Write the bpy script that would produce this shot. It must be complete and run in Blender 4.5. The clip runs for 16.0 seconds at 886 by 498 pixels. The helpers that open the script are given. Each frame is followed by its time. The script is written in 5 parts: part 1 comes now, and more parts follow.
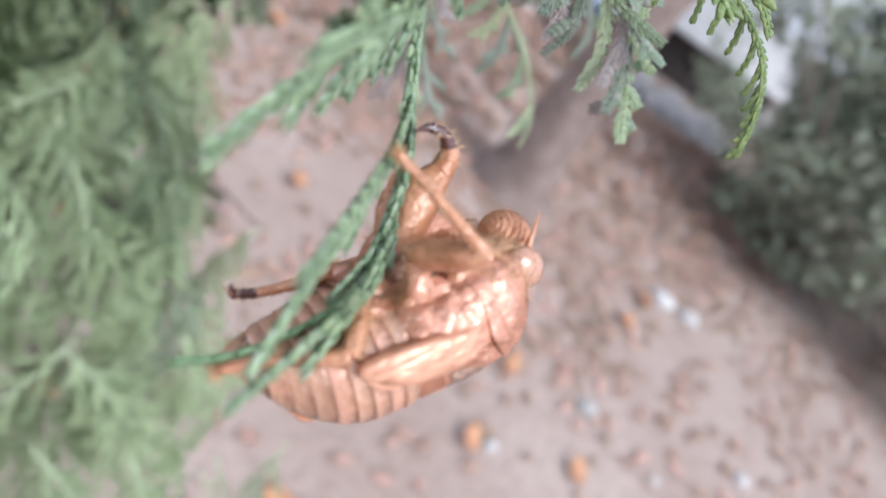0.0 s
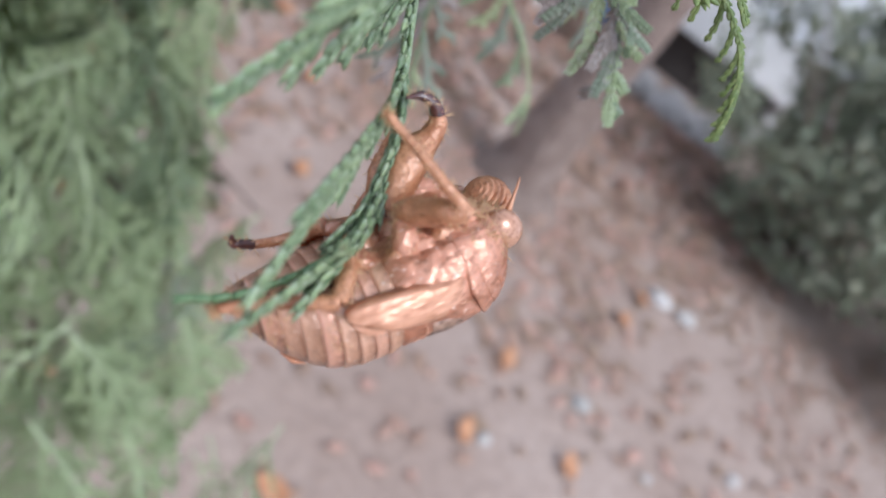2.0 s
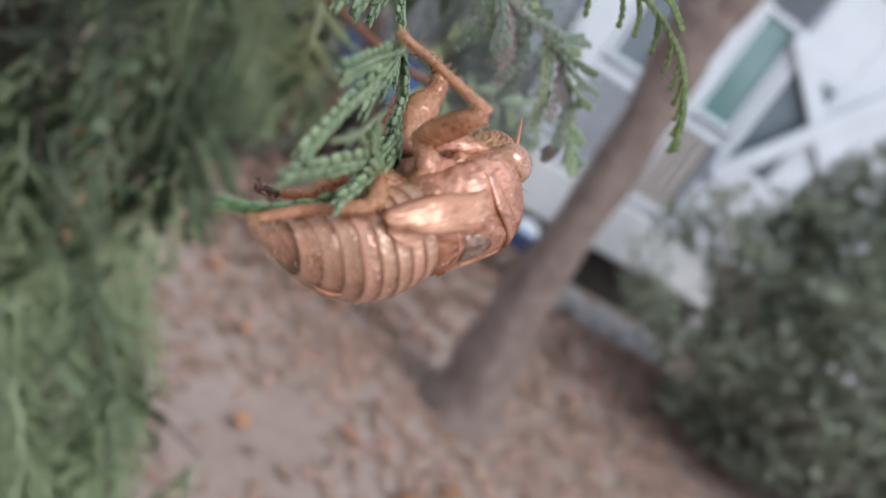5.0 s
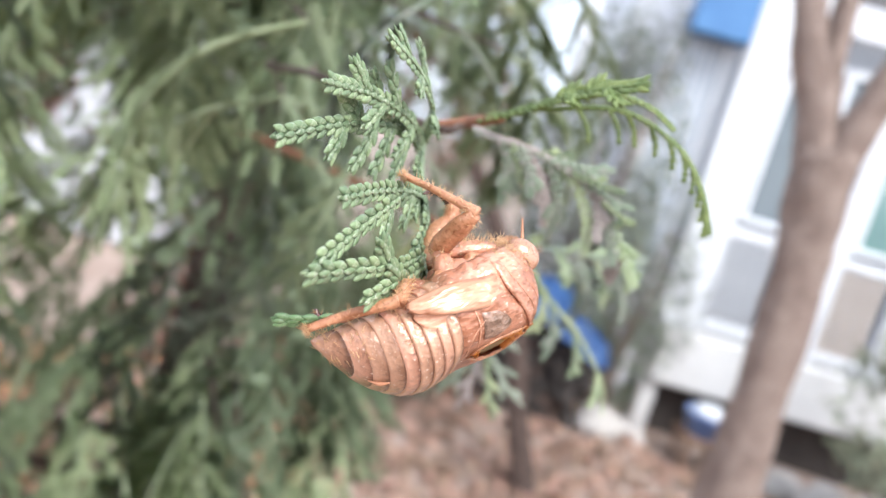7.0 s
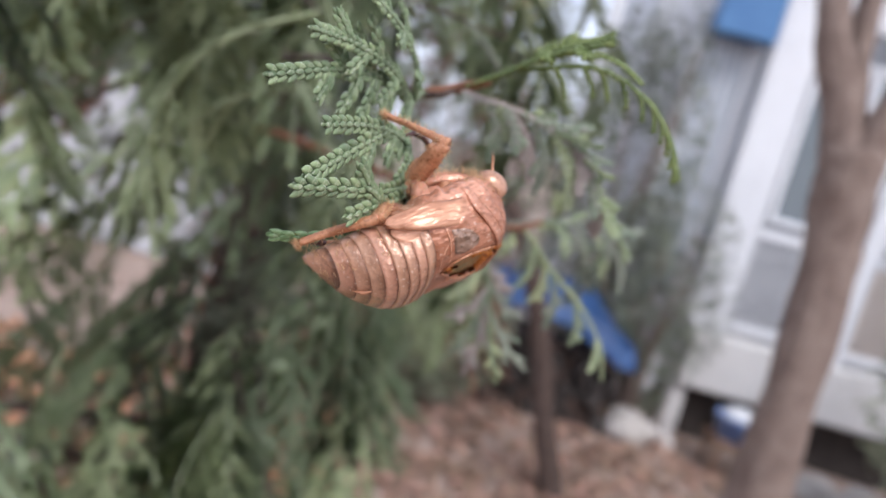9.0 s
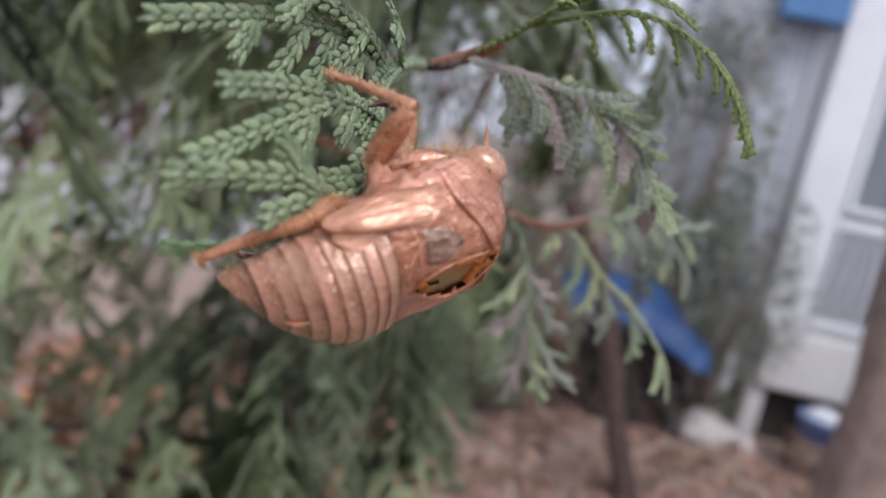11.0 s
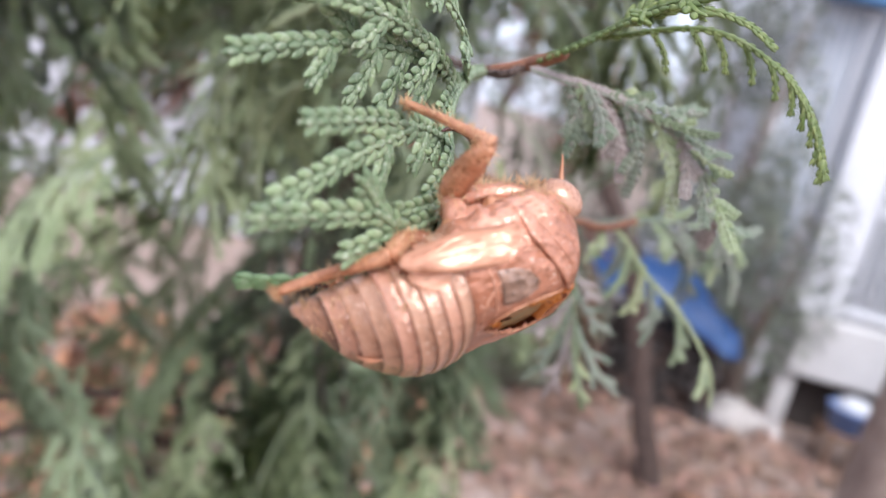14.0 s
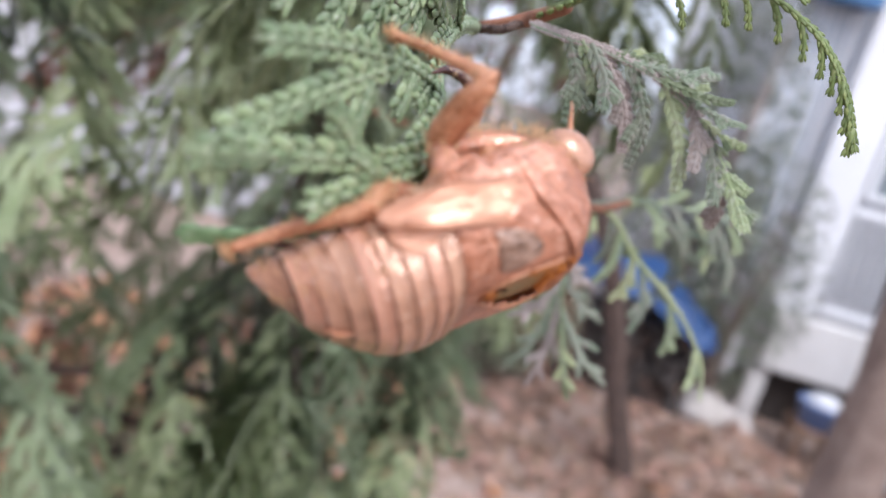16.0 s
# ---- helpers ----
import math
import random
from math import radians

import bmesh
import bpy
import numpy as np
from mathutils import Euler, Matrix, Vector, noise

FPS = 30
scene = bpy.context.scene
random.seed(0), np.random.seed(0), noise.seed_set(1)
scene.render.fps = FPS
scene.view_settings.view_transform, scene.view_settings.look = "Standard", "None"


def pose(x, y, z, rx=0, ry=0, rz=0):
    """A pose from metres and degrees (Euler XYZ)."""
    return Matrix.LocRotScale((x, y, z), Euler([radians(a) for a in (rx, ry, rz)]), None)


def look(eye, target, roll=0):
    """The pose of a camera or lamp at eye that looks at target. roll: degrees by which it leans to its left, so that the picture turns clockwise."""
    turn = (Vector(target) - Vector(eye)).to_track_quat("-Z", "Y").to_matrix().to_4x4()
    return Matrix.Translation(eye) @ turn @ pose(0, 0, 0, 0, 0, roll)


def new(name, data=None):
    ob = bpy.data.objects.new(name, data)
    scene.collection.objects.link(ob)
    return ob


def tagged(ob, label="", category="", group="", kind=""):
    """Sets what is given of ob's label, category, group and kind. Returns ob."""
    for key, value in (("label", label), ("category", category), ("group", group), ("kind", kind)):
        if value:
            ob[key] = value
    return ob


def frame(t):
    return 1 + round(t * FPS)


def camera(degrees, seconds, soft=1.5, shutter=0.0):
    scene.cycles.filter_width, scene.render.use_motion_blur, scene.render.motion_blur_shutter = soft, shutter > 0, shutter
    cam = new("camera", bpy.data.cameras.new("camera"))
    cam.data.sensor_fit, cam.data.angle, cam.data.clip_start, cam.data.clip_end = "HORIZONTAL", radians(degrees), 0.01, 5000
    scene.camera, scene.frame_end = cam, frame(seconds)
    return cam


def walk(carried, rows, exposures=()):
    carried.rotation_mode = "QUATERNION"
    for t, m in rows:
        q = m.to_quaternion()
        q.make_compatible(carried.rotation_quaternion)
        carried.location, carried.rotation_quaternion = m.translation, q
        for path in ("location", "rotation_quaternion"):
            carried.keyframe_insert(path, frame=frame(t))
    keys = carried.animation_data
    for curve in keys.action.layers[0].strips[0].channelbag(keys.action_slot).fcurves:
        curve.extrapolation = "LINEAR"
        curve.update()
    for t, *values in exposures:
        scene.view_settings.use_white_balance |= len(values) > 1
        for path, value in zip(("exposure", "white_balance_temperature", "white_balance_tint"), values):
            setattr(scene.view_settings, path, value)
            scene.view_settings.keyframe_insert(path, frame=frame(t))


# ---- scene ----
cam = camera(61.46, 16.0)
cam.data.dof.use_dof = True
cam.data.dof.focus_distance = 0.09
cam.data.dof.aperture_fstop = 17.0
# seconds, eye, turn in degrees
PATH = [
    (0, -0.0263, -0.0518, 1.2934, 45.36, -33.37, 1.67),
    (0.5, -0.0252, -0.0497, 1.2911, 44.47, -33.69, 2.54),
    (1, -0.0220, -0.0487, 1.2889, 43.96, -33.81, 2.65),
    (1.5, -0.0254, -0.0532, 1.2935, 44.44, -34.50, 2.83),
    (2, -0.0256, -0.0581, 1.2954, 44.08, -34.62, 3.17),
    (2.5, -0.0272, -0.0611, 1.2935, 44.37, -34.72, 2.97),
    (2.7, -0.0305, -0.0614, 1.2857, 47.71, -38.03, 1.39),
    (3, -0.0282, -0.0659, 1.2784, 60.33, -37.68, -4.63),
    (3.5, -0.0186, -0.0734, 1.2722, 66.66, -34.45, -6.84),
    (6, -0.0201, -0.0816, 1.2680, 69.72, -26.86, -5.58),
    (6.3, -0.0079, -0.0904, 1.2626, 72.54, -21.48, -3.82),
    (6.5, 0.0032, -0.0933, 1.2545, 74.03, -17.18, -0.92),
    (6.6, 0.0044, -0.0937, 1.2559, 74.91, -15.58, -1.19),
    (7, -0.0028, -0.0970, 1.2668, 80.97, -15.94, 2.53),
    (7.5, 0.0129, -0.1056, 1.2587, 82.53, -13.27, 2.17),
    (8, 0.0129, -0.1106, 1.2581, 81.76, -13.86, 1.99),
    (8.5, 0.0060, -0.1117, 1.2599, 81.27, -14.60, 3.13),
    (11, 0.0145, -0.0785, 1.2577, 80.33, -12.02, 9.12),
    (11.5, 0.0109, -0.0686, 1.2549, 79.87, -11.60, 10.03),
    (12, 0.0140, -0.0601, 1.2562, 79.11, -12.14, 10.38),
    (12.5, 0.0098, -0.0520, 1.2602, 76.86, -13.66, 12.47),
    (13, 0.0082, -0.0530, 1.2565, 77.37, -12.53, 11.50),
    (13.5, 0.0110, -0.0625, 1.2598, 77.58, -12.78, 11.66),
    (14, 0.0087, -0.0775, 1.2623, 77.87, -13.25, 11.71),
    (14.5, 0.0051, -0.0746, 1.2586, 77.15, -13.87, 11.53),
    (15, 0.0089, -0.0736, 1.2585, 77.05, -14.35, 11.17),
    (15.5, 0.0111, -0.0679, 1.2577, 77.34, -14.14, 10.69),
    (16, 0.0072, -0.0671, 1.2575, 77.13, -15.24, 10.56),
]
EXPOSURES = [(0, 0.60, 5850, 8), (0.5, 0.32, 5850, 8), (1.5, 0.23, 5850, 8), (2.5, 0.22, 5850, 8), (3, 0.28, 5850, 8), (3.5, -0.22, 5900, 8), (6, 0.37, 6200, 6), (7, 0.95, 6360, 7), (7.6, 0.62, 6360, 9), (8, 0.62, 6360, 11), (8.5, 0.38, 6360, 12),
             (11, -0.12, 6300, 15), (11.5, -0.2, 6300, 15), (12.5, -0.15, 6300, 15), (13, -0.2, 6300, 15), (13.5, 0.2, 6250, 14), (14, 0.55, 6250, 14), (14.5, 0.1, 6250, 14), (15, 0.15, 6250, 14), (15.5, 0.8, 6250, 13), (16, 0.45, 6250, 14)]
walk(cam, [(t, pose(x, y, z, rx, ry, rz)) for t, x, y, z, rx, ry, rz in PATH], EXPOSURES)

# ---- daylight: a bright overcast sky ----
world = bpy.data.worlds.new("sky")
scene.world = world
world.use_nodes = True
wn = world.node_tree
wn.nodes.clear()
sky = wn.nodes.new("ShaderNodeTexSky")
sky.sky_type = "NISHITA"
sky.sun_disc = False
sky.sun_elevation, sky.sun_rotation = radians(50), radians(145)
sky.dust_density, sky.air_density = 4.0, 1.0
soft_sky = wn.nodes.new("ShaderNodeMixRGB")
soft_sky.inputs[0].default_value = 0.62
soft_sky.inputs[2].default_value = (7.0, 7.45, 8.7, 1)
back = wn.nodes.new("ShaderNodeBackground")
back.inputs[1].default_value = 0.16
out = wn.nodes.new("ShaderNodeOutputWorld")
wn.links.new(sky.outputs[0], soft_sky.inputs[1])
wn.links.new(soft_sky.outputs[0], back.inputs[0])
wn.links.new(back.outputs[0], out.inputs[0])
sun = new("sun", bpy.data.lights.new("sun", "SUN"))
sun.data.energy, sun.data.angle, sun.data.color = 2.05, radians(28), (0.97, 0.98, 1.0)
sun.matrix_world = look((2.8, -4.0, 6.0), (0, 0, 0))


# ---- materials ----
def ramp_mix(nt, fac, a, b):
    m = nt.nodes.new("ShaderNodeMixRGB")
    m.inputs[1].default_value, m.inputs[2].default_value = (*a, 1), (*b, 1)
    nt.links.new(fac, m.inputs[0])
    return m.outputs[0]


def noise_fac(nt, coord, scale, lo, hi, detail=4):
    n = nt.nodes.new("ShaderNodeTexNoise")
    n.inputs["Scale"].default_value, n.inputs["Detail"].default_value = scale, detail
    nt.links.new(coord, n.inputs["Vector"])
    r = nt.nodes.new("ShaderNodeMapRange")
    r.inputs[1].default_value, r.inputs[2].default_value = lo, hi
    nt.links.new(n.outputs[0], r.inputs[0])
    return r.outputs[0]


def material(name, a, b, c=None, scale=50.0, fine=400.0, rough=0.6, bump=0.3, bump_size=0.001, through_light=0.0, random_amount=0.0,
             metal=0.0, coat=0.0, per_island=False, spec=0.5, rim=None, seam_shade=None, dust=None, edge=None, dents=0.0, dent_scale=250.0, stretch=1.0):
    """Colours a and b in broad patches, c in fine specks; relief of bump_size metres; some light passes through thin things."""
    m = bpy.data.materials.new(name)
    m.use_nodes = True
    nt = m.node_tree
    p = nt.nodes["Principled BSDF"]
    coord = nt.nodes.new("ShaderNodeTexCoord").outputs["Object"]
    if stretch != 1.0:
        mp = nt.nodes.new("ShaderNodeMapping")
        mp.inputs["Scale"].default_value = (stretch, 1, 1)
        nt.links.new(coord, mp.inputs[0])
        coord = mp.outputs[0]
    col = ramp_mix(nt, noise_fac(nt, coord, scale, 0.35, 0.65), a, b)
    fine_fac = noise_fac(nt, coord, fine, 0.5, 0.75)
    if c:
        m2 = nt.nodes.new("ShaderNodeMixRGB")
        m2.inputs[2].default_value = (*c, 1)
        nt.links.new(fine_fac, m2.inputs[0])
        nt.links.new(col, m2.inputs[1])
        col = m2.outputs[0]
    if rim:
        # a paler band along the rear edge of each ring
        sep = nt.nodes.new("ShaderNodeSeparateXYZ")
        nt.links.new(nt.nodes.new("ShaderNodeTexCoord").outputs["Generated"], sep.inputs[0])
        r0 = nt.nodes.new("ShaderNodeMapRange")
        r0.inputs[1].default_value, r0.inputs[2].default_value, r0.inputs[3].default_value, r0.inputs[4].default_value = 0.15, 0.75, 0.85, 0.0
        nt.links.new(sep.outputs[0], r0.inputs[0])
        m3 = nt.nodes.new("ShaderNodeMixRGB")
        m3.inputs[2].default_value = (*rim, 1)
        nt.links.new(r0.outputs[0], m3.inputs[0])
        nt.links.new(col, m3.inputs[1])
        col = m3.outputs[0]
    if seam_shade:
        # crease shade, coloured dark along the front edge of each ring
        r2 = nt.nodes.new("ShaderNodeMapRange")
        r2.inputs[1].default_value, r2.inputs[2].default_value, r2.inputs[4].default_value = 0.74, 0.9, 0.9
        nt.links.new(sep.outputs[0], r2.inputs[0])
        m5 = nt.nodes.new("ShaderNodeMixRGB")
        m5.inputs[2].default_value = (*seam_shade, 1)
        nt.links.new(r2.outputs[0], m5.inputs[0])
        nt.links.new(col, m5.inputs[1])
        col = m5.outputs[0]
    if dust:
        # pale flecks of dry soil
        m6 = nt.nodes.new("ShaderNodeMixRGB")
        m6.inputs[2].default_value = (*dust, 1)
        nt.links.new(noise_fac(nt, coord, 2300, 0.65, 0.73, 2), m6.inputs[0])
        nt.links.new(col, m6.inputs[1])
        col = m6.outputs[0]
    if edge:
        # a pale waxy margin round each scale
        sep = nt.nodes.new("ShaderNodeSeparateXYZ")
        nt.links.new(nt.nodes.new("ShaderNodeTexCoord").outputs["Generated"], sep.inputs[0])
        off = nt.nodes.new("ShaderNodeMath")
        off.operation, off.inputs[1].default_value = "SUBTRACT", 0.5
        nt.links.new(sep.outputs[1], off.inputs[0])
        away = nt.nodes.new("ShaderNodeMath")
        away.operation = "ABSOLUTE"
        nt.links.new(off.outputs[0], away.inputs[0])
        r1 = nt.nodes.new("ShaderNodeMapRange")
        r1.inputs[1].default_value, r1.inputs[2].default_value, r1.inputs[4].default_value = 0.30, 0.48, 0.75
        nt.links.new(away.outputs[0], r1.inputs[0])
        m4 = nt.nodes.new("ShaderNodeMixRGB")
        m4.inputs[2].default_value = (*edge, 1)
        nt.links.new(r1.outputs[0], m4.inputs[0])
        nt.links.new(col, m4.inputs[1])
        col = m4.outputs[0]
    if random_amount:
        if per_island:
            rnd = nt.nodes.new("ShaderNodeNewGeometry").outputs["Random Per Island"]
        else:
            rnd = nt.nodes.new("ShaderNodeObjectInfo").outputs["Random"]
        hsv = nt.nodes.new("ShaderNodeHueSaturation")
        r = nt.nodes.new("ShaderNodeMapRange")
        r.inputs[3].default_value, r.inputs[4].default_value = 1 - random_amount, 1 + random_amount
        nt.links.new(rnd, r.inputs[0])
        nt.links.new(r.outputs[0], hsv.inputs["Value"])
        h = nt.nodes.new("ShaderNodeMapRange")
        h.inputs[3].default_value, h.inputs[4].default_value = 0.5 + 0.05 * random_amount, 0.5 - 0.05 * random_amount
        nt.links.new(rnd, h.inputs[0])
        nt.links.new(h.outputs[0], hsv.inputs["Hue"])
        nt.links.new(col, hsv.inputs["Color"])
        col = hsv.outputs[0]
    nt.links.new(col, p.inputs["Base Color"])
    p.inputs["Roughness"].default_value = rough
    p.inputs["Metallic"].default_value = metal
    p.inputs["Coat Weight"].default_value = coat
    p.inputs["Coat Roughness"].default_value = 0.16
    p.inputs["Specular IOR Level"].default_value = spec
    if bump:
        b_node = nt.nodes.new("ShaderNodeBump")
        b_node.inputs["Strength"].default_value, b_node.inputs["Distance"].default_value = bump, bump_size
        nt.links.new(noise_fac(nt, coord, fine, 0.3, 0.7), b_node.inputs["Height"])
        nt.links.new(b_node.outputs[0], p.inputs["Normal"])
        if dents:
            b2 = nt.nodes.new("ShaderNodeBump")
            b2.inputs["Strength"].default_value, b2.inputs["Distance"].default_value = 0.8, dents
            nt.links.new(noise_fac(nt, coord, dent_scale, 0.3, 0.7, 3), b2.inputs["Height"])
            nt.links.new(b2.outputs[0], b_node.inputs["Normal"])
            nt.links.new(b2.outputs[0], p.inputs["Coat Normal"])
    if through_light:
        t = nt.nodes.new("ShaderNodeBsdfTranslucent")
        nt.links.new(col, t.inputs[0])
        mix = nt.nodes.new("ShaderNodeMixShader")
        mix.inputs[0].default_value = through_light
        o = nt.nodes["Material Output"]
        nt.links.new(p.outputs[0], mix.inputs[1])
        nt.links.new(t.outputs[0], mix.inputs[2])
        nt.links.new(mix.outputs[0], o.inputs[0])
    return m


HUSK = material("husk", (0.48, 0.185, 0.095), (0.86, 0.44, 0.29), (0.36, 0.14, 0.07), 190, 1500, 0.31, 0.45, 0.0001, 0.3, metal=0.24, coat=0.6, dents=0.0006, dent_scale=430, dust=(0.90, 0.66, 0.52), stretch=0.5)
HUSK_PAD = material("husk_wing_pad", (0.55, 0.245, 0.13), (0.84, 0.46, 0.30), (0.42, 0.17, 0.085), 170, 1500, 0.31, 0.4, 0.0001, 0.22, metal=0.24, coat=0.45, dents=0.0005, dent_scale=430, stretch=0.3)
HUSK_BAND = material("husk_band", (0.34, 0.155, 0.09), (0.58, 0.295, 0.185), (0.20, 0.09, 0.055), 240, 1800, 0.33, 0.4, 0.00007, 0.2, 0.1, metal=0.22, coat=0.5, rim=(0.86, 0.49, 0.335), seam_shade=(0.15, 0.065, 0.04), dents=0.00035, dent_scale=420, dust=(0.84, 0.64, 0.51))
HUSK_LEG = material("husk_leg", (0.47, 0.19, 0.085), (0.70, 0.35, 0.195), (0.33, 0.12, 0.05), 220, 2200, 0.33, 0.4, 0.0001, 0.25, metal=0.12, coat=0.5, dents=0.0006, dent_scale=300)
HUSK_AMBER = material("lit_amber", (0.52, 0.27, 0.09), (0.38, 0.30, 0.15), (0.52, 0.24, 0.08), 380, 1400, 0.35, 0.5, 0.0003, 0.4, coat=0.3, dents=0.0006, dent_scale=400)
HUSK_WINDOW = material("clear_husk", (0.30, 0.175, 0.115), (0.50, 0.31, 0.22), (0.20, 0.125, 0.085), 420, 1500, 0.24, 0.4, 0.0002, 0.3, coat=0.9, dents=0.0008, dent_scale=420)
HUSK_DARK = material("dark_claw", (0.03, 0.014, 0.014), (0.12, 0.035, 0.024), None, 500, 2000, 0.22, 0.2, 0.0001, coat=0.5)
HUSK_ORANGE = material("orange_membrane", (0.60, 0.22, 0.04), (0.40, 0.11, 0.02), None, 900, 2000, 0.3, 0.3, 0.0002, 0.35)
HUSK_EYE = material("clear_eye", (0.40, 0.19, 0.105), (0.58, 0.31, 0.20), (0.26, 0.12, 0.07), 300, 2600, 0.22, 0.1, 0.00004, 0.15, metal=0.2, coat=0.5)
BRISTLE = material("bristle", (0.78, 0.52, 0.30), (0.66, 0.40, 0.20), None, 500, 2000, 0.5, 0, 0, 0.3)
SCALE = material("scale_leaf", (0.13, 0.20, 0.09), (0.24, 0.32, 0.165), (0.42, 0.46, 0.31), 700, 2600, 0.42, 0.35, 0.0001, 0.22, 0.25, coat=0.15, edge=(0.45, 0.53, 0.39))
SCALE_STEM = material("scale_stem", (0.135, 0.205, 0.095), (0.25, 0.32, 0.18), (0.52, 0.55, 0.42), 500, 2200, 0.45, 0.4, 0.0001, 0.2, 0.15)
SCALE_BUD = material("green_bud", (0.12, 0.22, 0.08), (0.20, 0.32, 0.14), (0.36, 0.45, 0.28), 500, 2200, 0.35, 0.3, 0.0001, 0.2, 0.15, coat=0.2)
SCALE_FRESH = material("fresh_scale_leaf", (0.12, 0.18, 0.045), (0.19, 0.25, 0.08), (0.29, 0.32, 0.14), 400, 2000, 0.45, 0.3, 0.0001, 0.25, 0.25)
SPRAY_MAUVE = material("faded_spray", (0.30, 0.25, 0.225), (0.40, 0.345, 0.315), (0.48, 0.43, 0.40), 200, 1500, 0.6, 0.3, 0.0002, 0.3, 0.2)
SPRAY_GREEN = material("spray_green", (0.24, 0.295, 0.145), (0.37, 0.42, 0.245), (0.44, 0.46, 0.33), 60, 900, 0.5, 0.3, 0.0003, 0.35, 0.5)
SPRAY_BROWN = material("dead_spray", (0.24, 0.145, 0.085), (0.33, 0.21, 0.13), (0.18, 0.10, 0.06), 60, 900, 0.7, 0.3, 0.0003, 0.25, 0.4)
SPRAY_LIGHT = material("spray_light", (0.285, 0.36, 0.195), (0.38, 0.445, 0.275), (0.45, 0.49, 0.37), 60, 900, 0.5, 0.3, 0.0003, 0.35, 0.35)
SPRAY_GREY = material("spray_underside", (0.20, 0.265, 0.175), (0.29, 0.32, 0.25), (0.38, 0.34, 0.31), 150, 900, 0.55, 0.3, 0.0003, 0.3, 0.2)
TWIG_RED = material("red_twig", (0.26, 0.10, 0.05), (0.16, 0.07, 0.04), (0.34, 0.16, 0.09), 300, 1500, 0.6, 0.6, 0.0004)
BARK_DARK = material("dark_bark", (0.07, 0.045, 0.036), (0.13, 0.085, 0.065), (0.045, 0.03, 0.024), 40, 220, 0.8, 0.9, 0.004)
BARK_GREY = material("grey_bark", (0.23, 0.165, 0.135), (0.33, 0.25, 0.21), (0.13, 0.09, 0.075), 14, 90, 0.85, 1.0, 0.008)
SOIL = material("soil", (0.285, 0.205, 0.165), (0.355, 0.27, 0.225), (0.24, 0.17, 0.135), 1.7, 28, 0.95, 0.4, 0.015)
LITTER = material("dry_leaf", (0.37, 0.225, 0.16), (0.49, 0.325, 0.24), (0.28, 0.165, 0.115), 20, 160, 0.75, 0.4, 0.002, 0.15, 0.3, per_island=True)
LITTER_ORANGE = material("orange_leaf", (0.52, 0.24, 0.12), (0.62, 0.34, 0.19), (0.36, 0.16, 0.08), 30, 160, 0.7, 0.4, 0.002, 0.15)
STONE_PALE = material("pale_stone", (0.41, 0.375, 0.345), (0.52, 0.485, 0.455), (0.32, 0.285, 0.26), 12, 90, 0.8, 0.5, 0.004, 0, 0.25)
BUSH_LEAF = material("bush_leaf", (0.29, 0.335, 0.22), (0.39, 0.41, 0.295), (0.42, 0.36, 0.29), 8, 60, 0.75, 0.2, 0.001, 0.4, 0.3, per_island=True)
SHRUB_LEAF = material("shrub_leaf", (0.20, 0.25, 0.165), (0.30, 0.32, 0.25), (0.36, 0.35, 0.30), 8, 60, 0.55, 0.2, 0.001, 0.35, 0.35, per_island=True)
SCREEN_BLUE = material("screen_glass", (0.46, 0.53, 0.61), (0.54, 0.61, 0.68), None, 3, 40, 0.2, 0.1, 0.001)
PAINT_WHITE = material("white_paint", (0.70, 0.715, 0.745), (0.76, 0.775, 0.805), (0.62, 0.62, 0.63), 3, 40, 0.5, 0.15, 0.001)
PAINT_BEIGE = material("beige_board", (0.58, 0.50, 0.44), (0.64, 0.56, 0.50), (0.5, 0.42, 0.36), 4, 50, 0.6, 0.2, 0.001)
PAINT_GREY = material("grey_paint", (0.47, 0.48, 0.50), (0.56, 0.57, 0.59), (0.4, 0.4, 0.42), 4, 50, 0.6, 0.2, 0.001)
CONCRETE = material("pale_concrete", (0.60, 0.59, 0.58), (0.70, 0.69, 0.68), (0.5, 0.48, 0.46), 3, 60, 0.85, 0.4, 0.002)
TARP_BLUE = material("blue_tarpaulin", (0.035, 0.095, 0.26), (0.055, 0.14, 0.35), (0.09, 0.18, 0.38), 5, 60, 0.4, 0.4, 0.004)
AWNING_BLUE = material("blue_awning", (0.06, 0.17, 0.37), (0.09, 0.23, 0.45), None, 5, 60, 0.5, 0.2, 0.002)
# near-black colour that stands in for deep shade
SHADE_DARK = material("shade_dark", (0.035, 0.028, 0.025), (0.06, 0.05, 0.045), None, 6, 60, 0.9, 0.4, 0.003)
WOOD_BROWN = material("brown_wood", (0.24, 0.14, 0.09), (0.33, 0.21, 0.14), (0.16, 0.09, 0.06), 12, 120, 0.7, 0.5, 0.002)
GLASS = material("window_glass", (0.10, 0.13, 0.15), (0.16, 0.19, 0.21), None, 2, 30, 0.08, 0.05, 0.001, spec=0.8)
GLASS_GREEN = material("green_window_glass", (0.16, 0.26, 0.25), (0.20, 0.31, 0.30), None, 2, 30, 0.1, 0.05, 0.001, spec=0.8)
PLASTIC_BLUE = material("blue_plastic", (0.15, 0.24, 0.50), (0.20, 0.30, 0.56), None, 6, 60, 0.35, 0.1, 0.001)
ROOF = material("roof_tile", (0.20, 0.19, 0.19), (0.28, 0.27, 0.27), None, 3, 40, 0.8, 0.5, 0.004)


# ---- shaping ----
def thing(name, label, category, m=None, group="", kind=""):
    ob = tagged(new(name), label, category, group, kind)
    if m is not None:
        ob.matrix_basis = m
    return ob


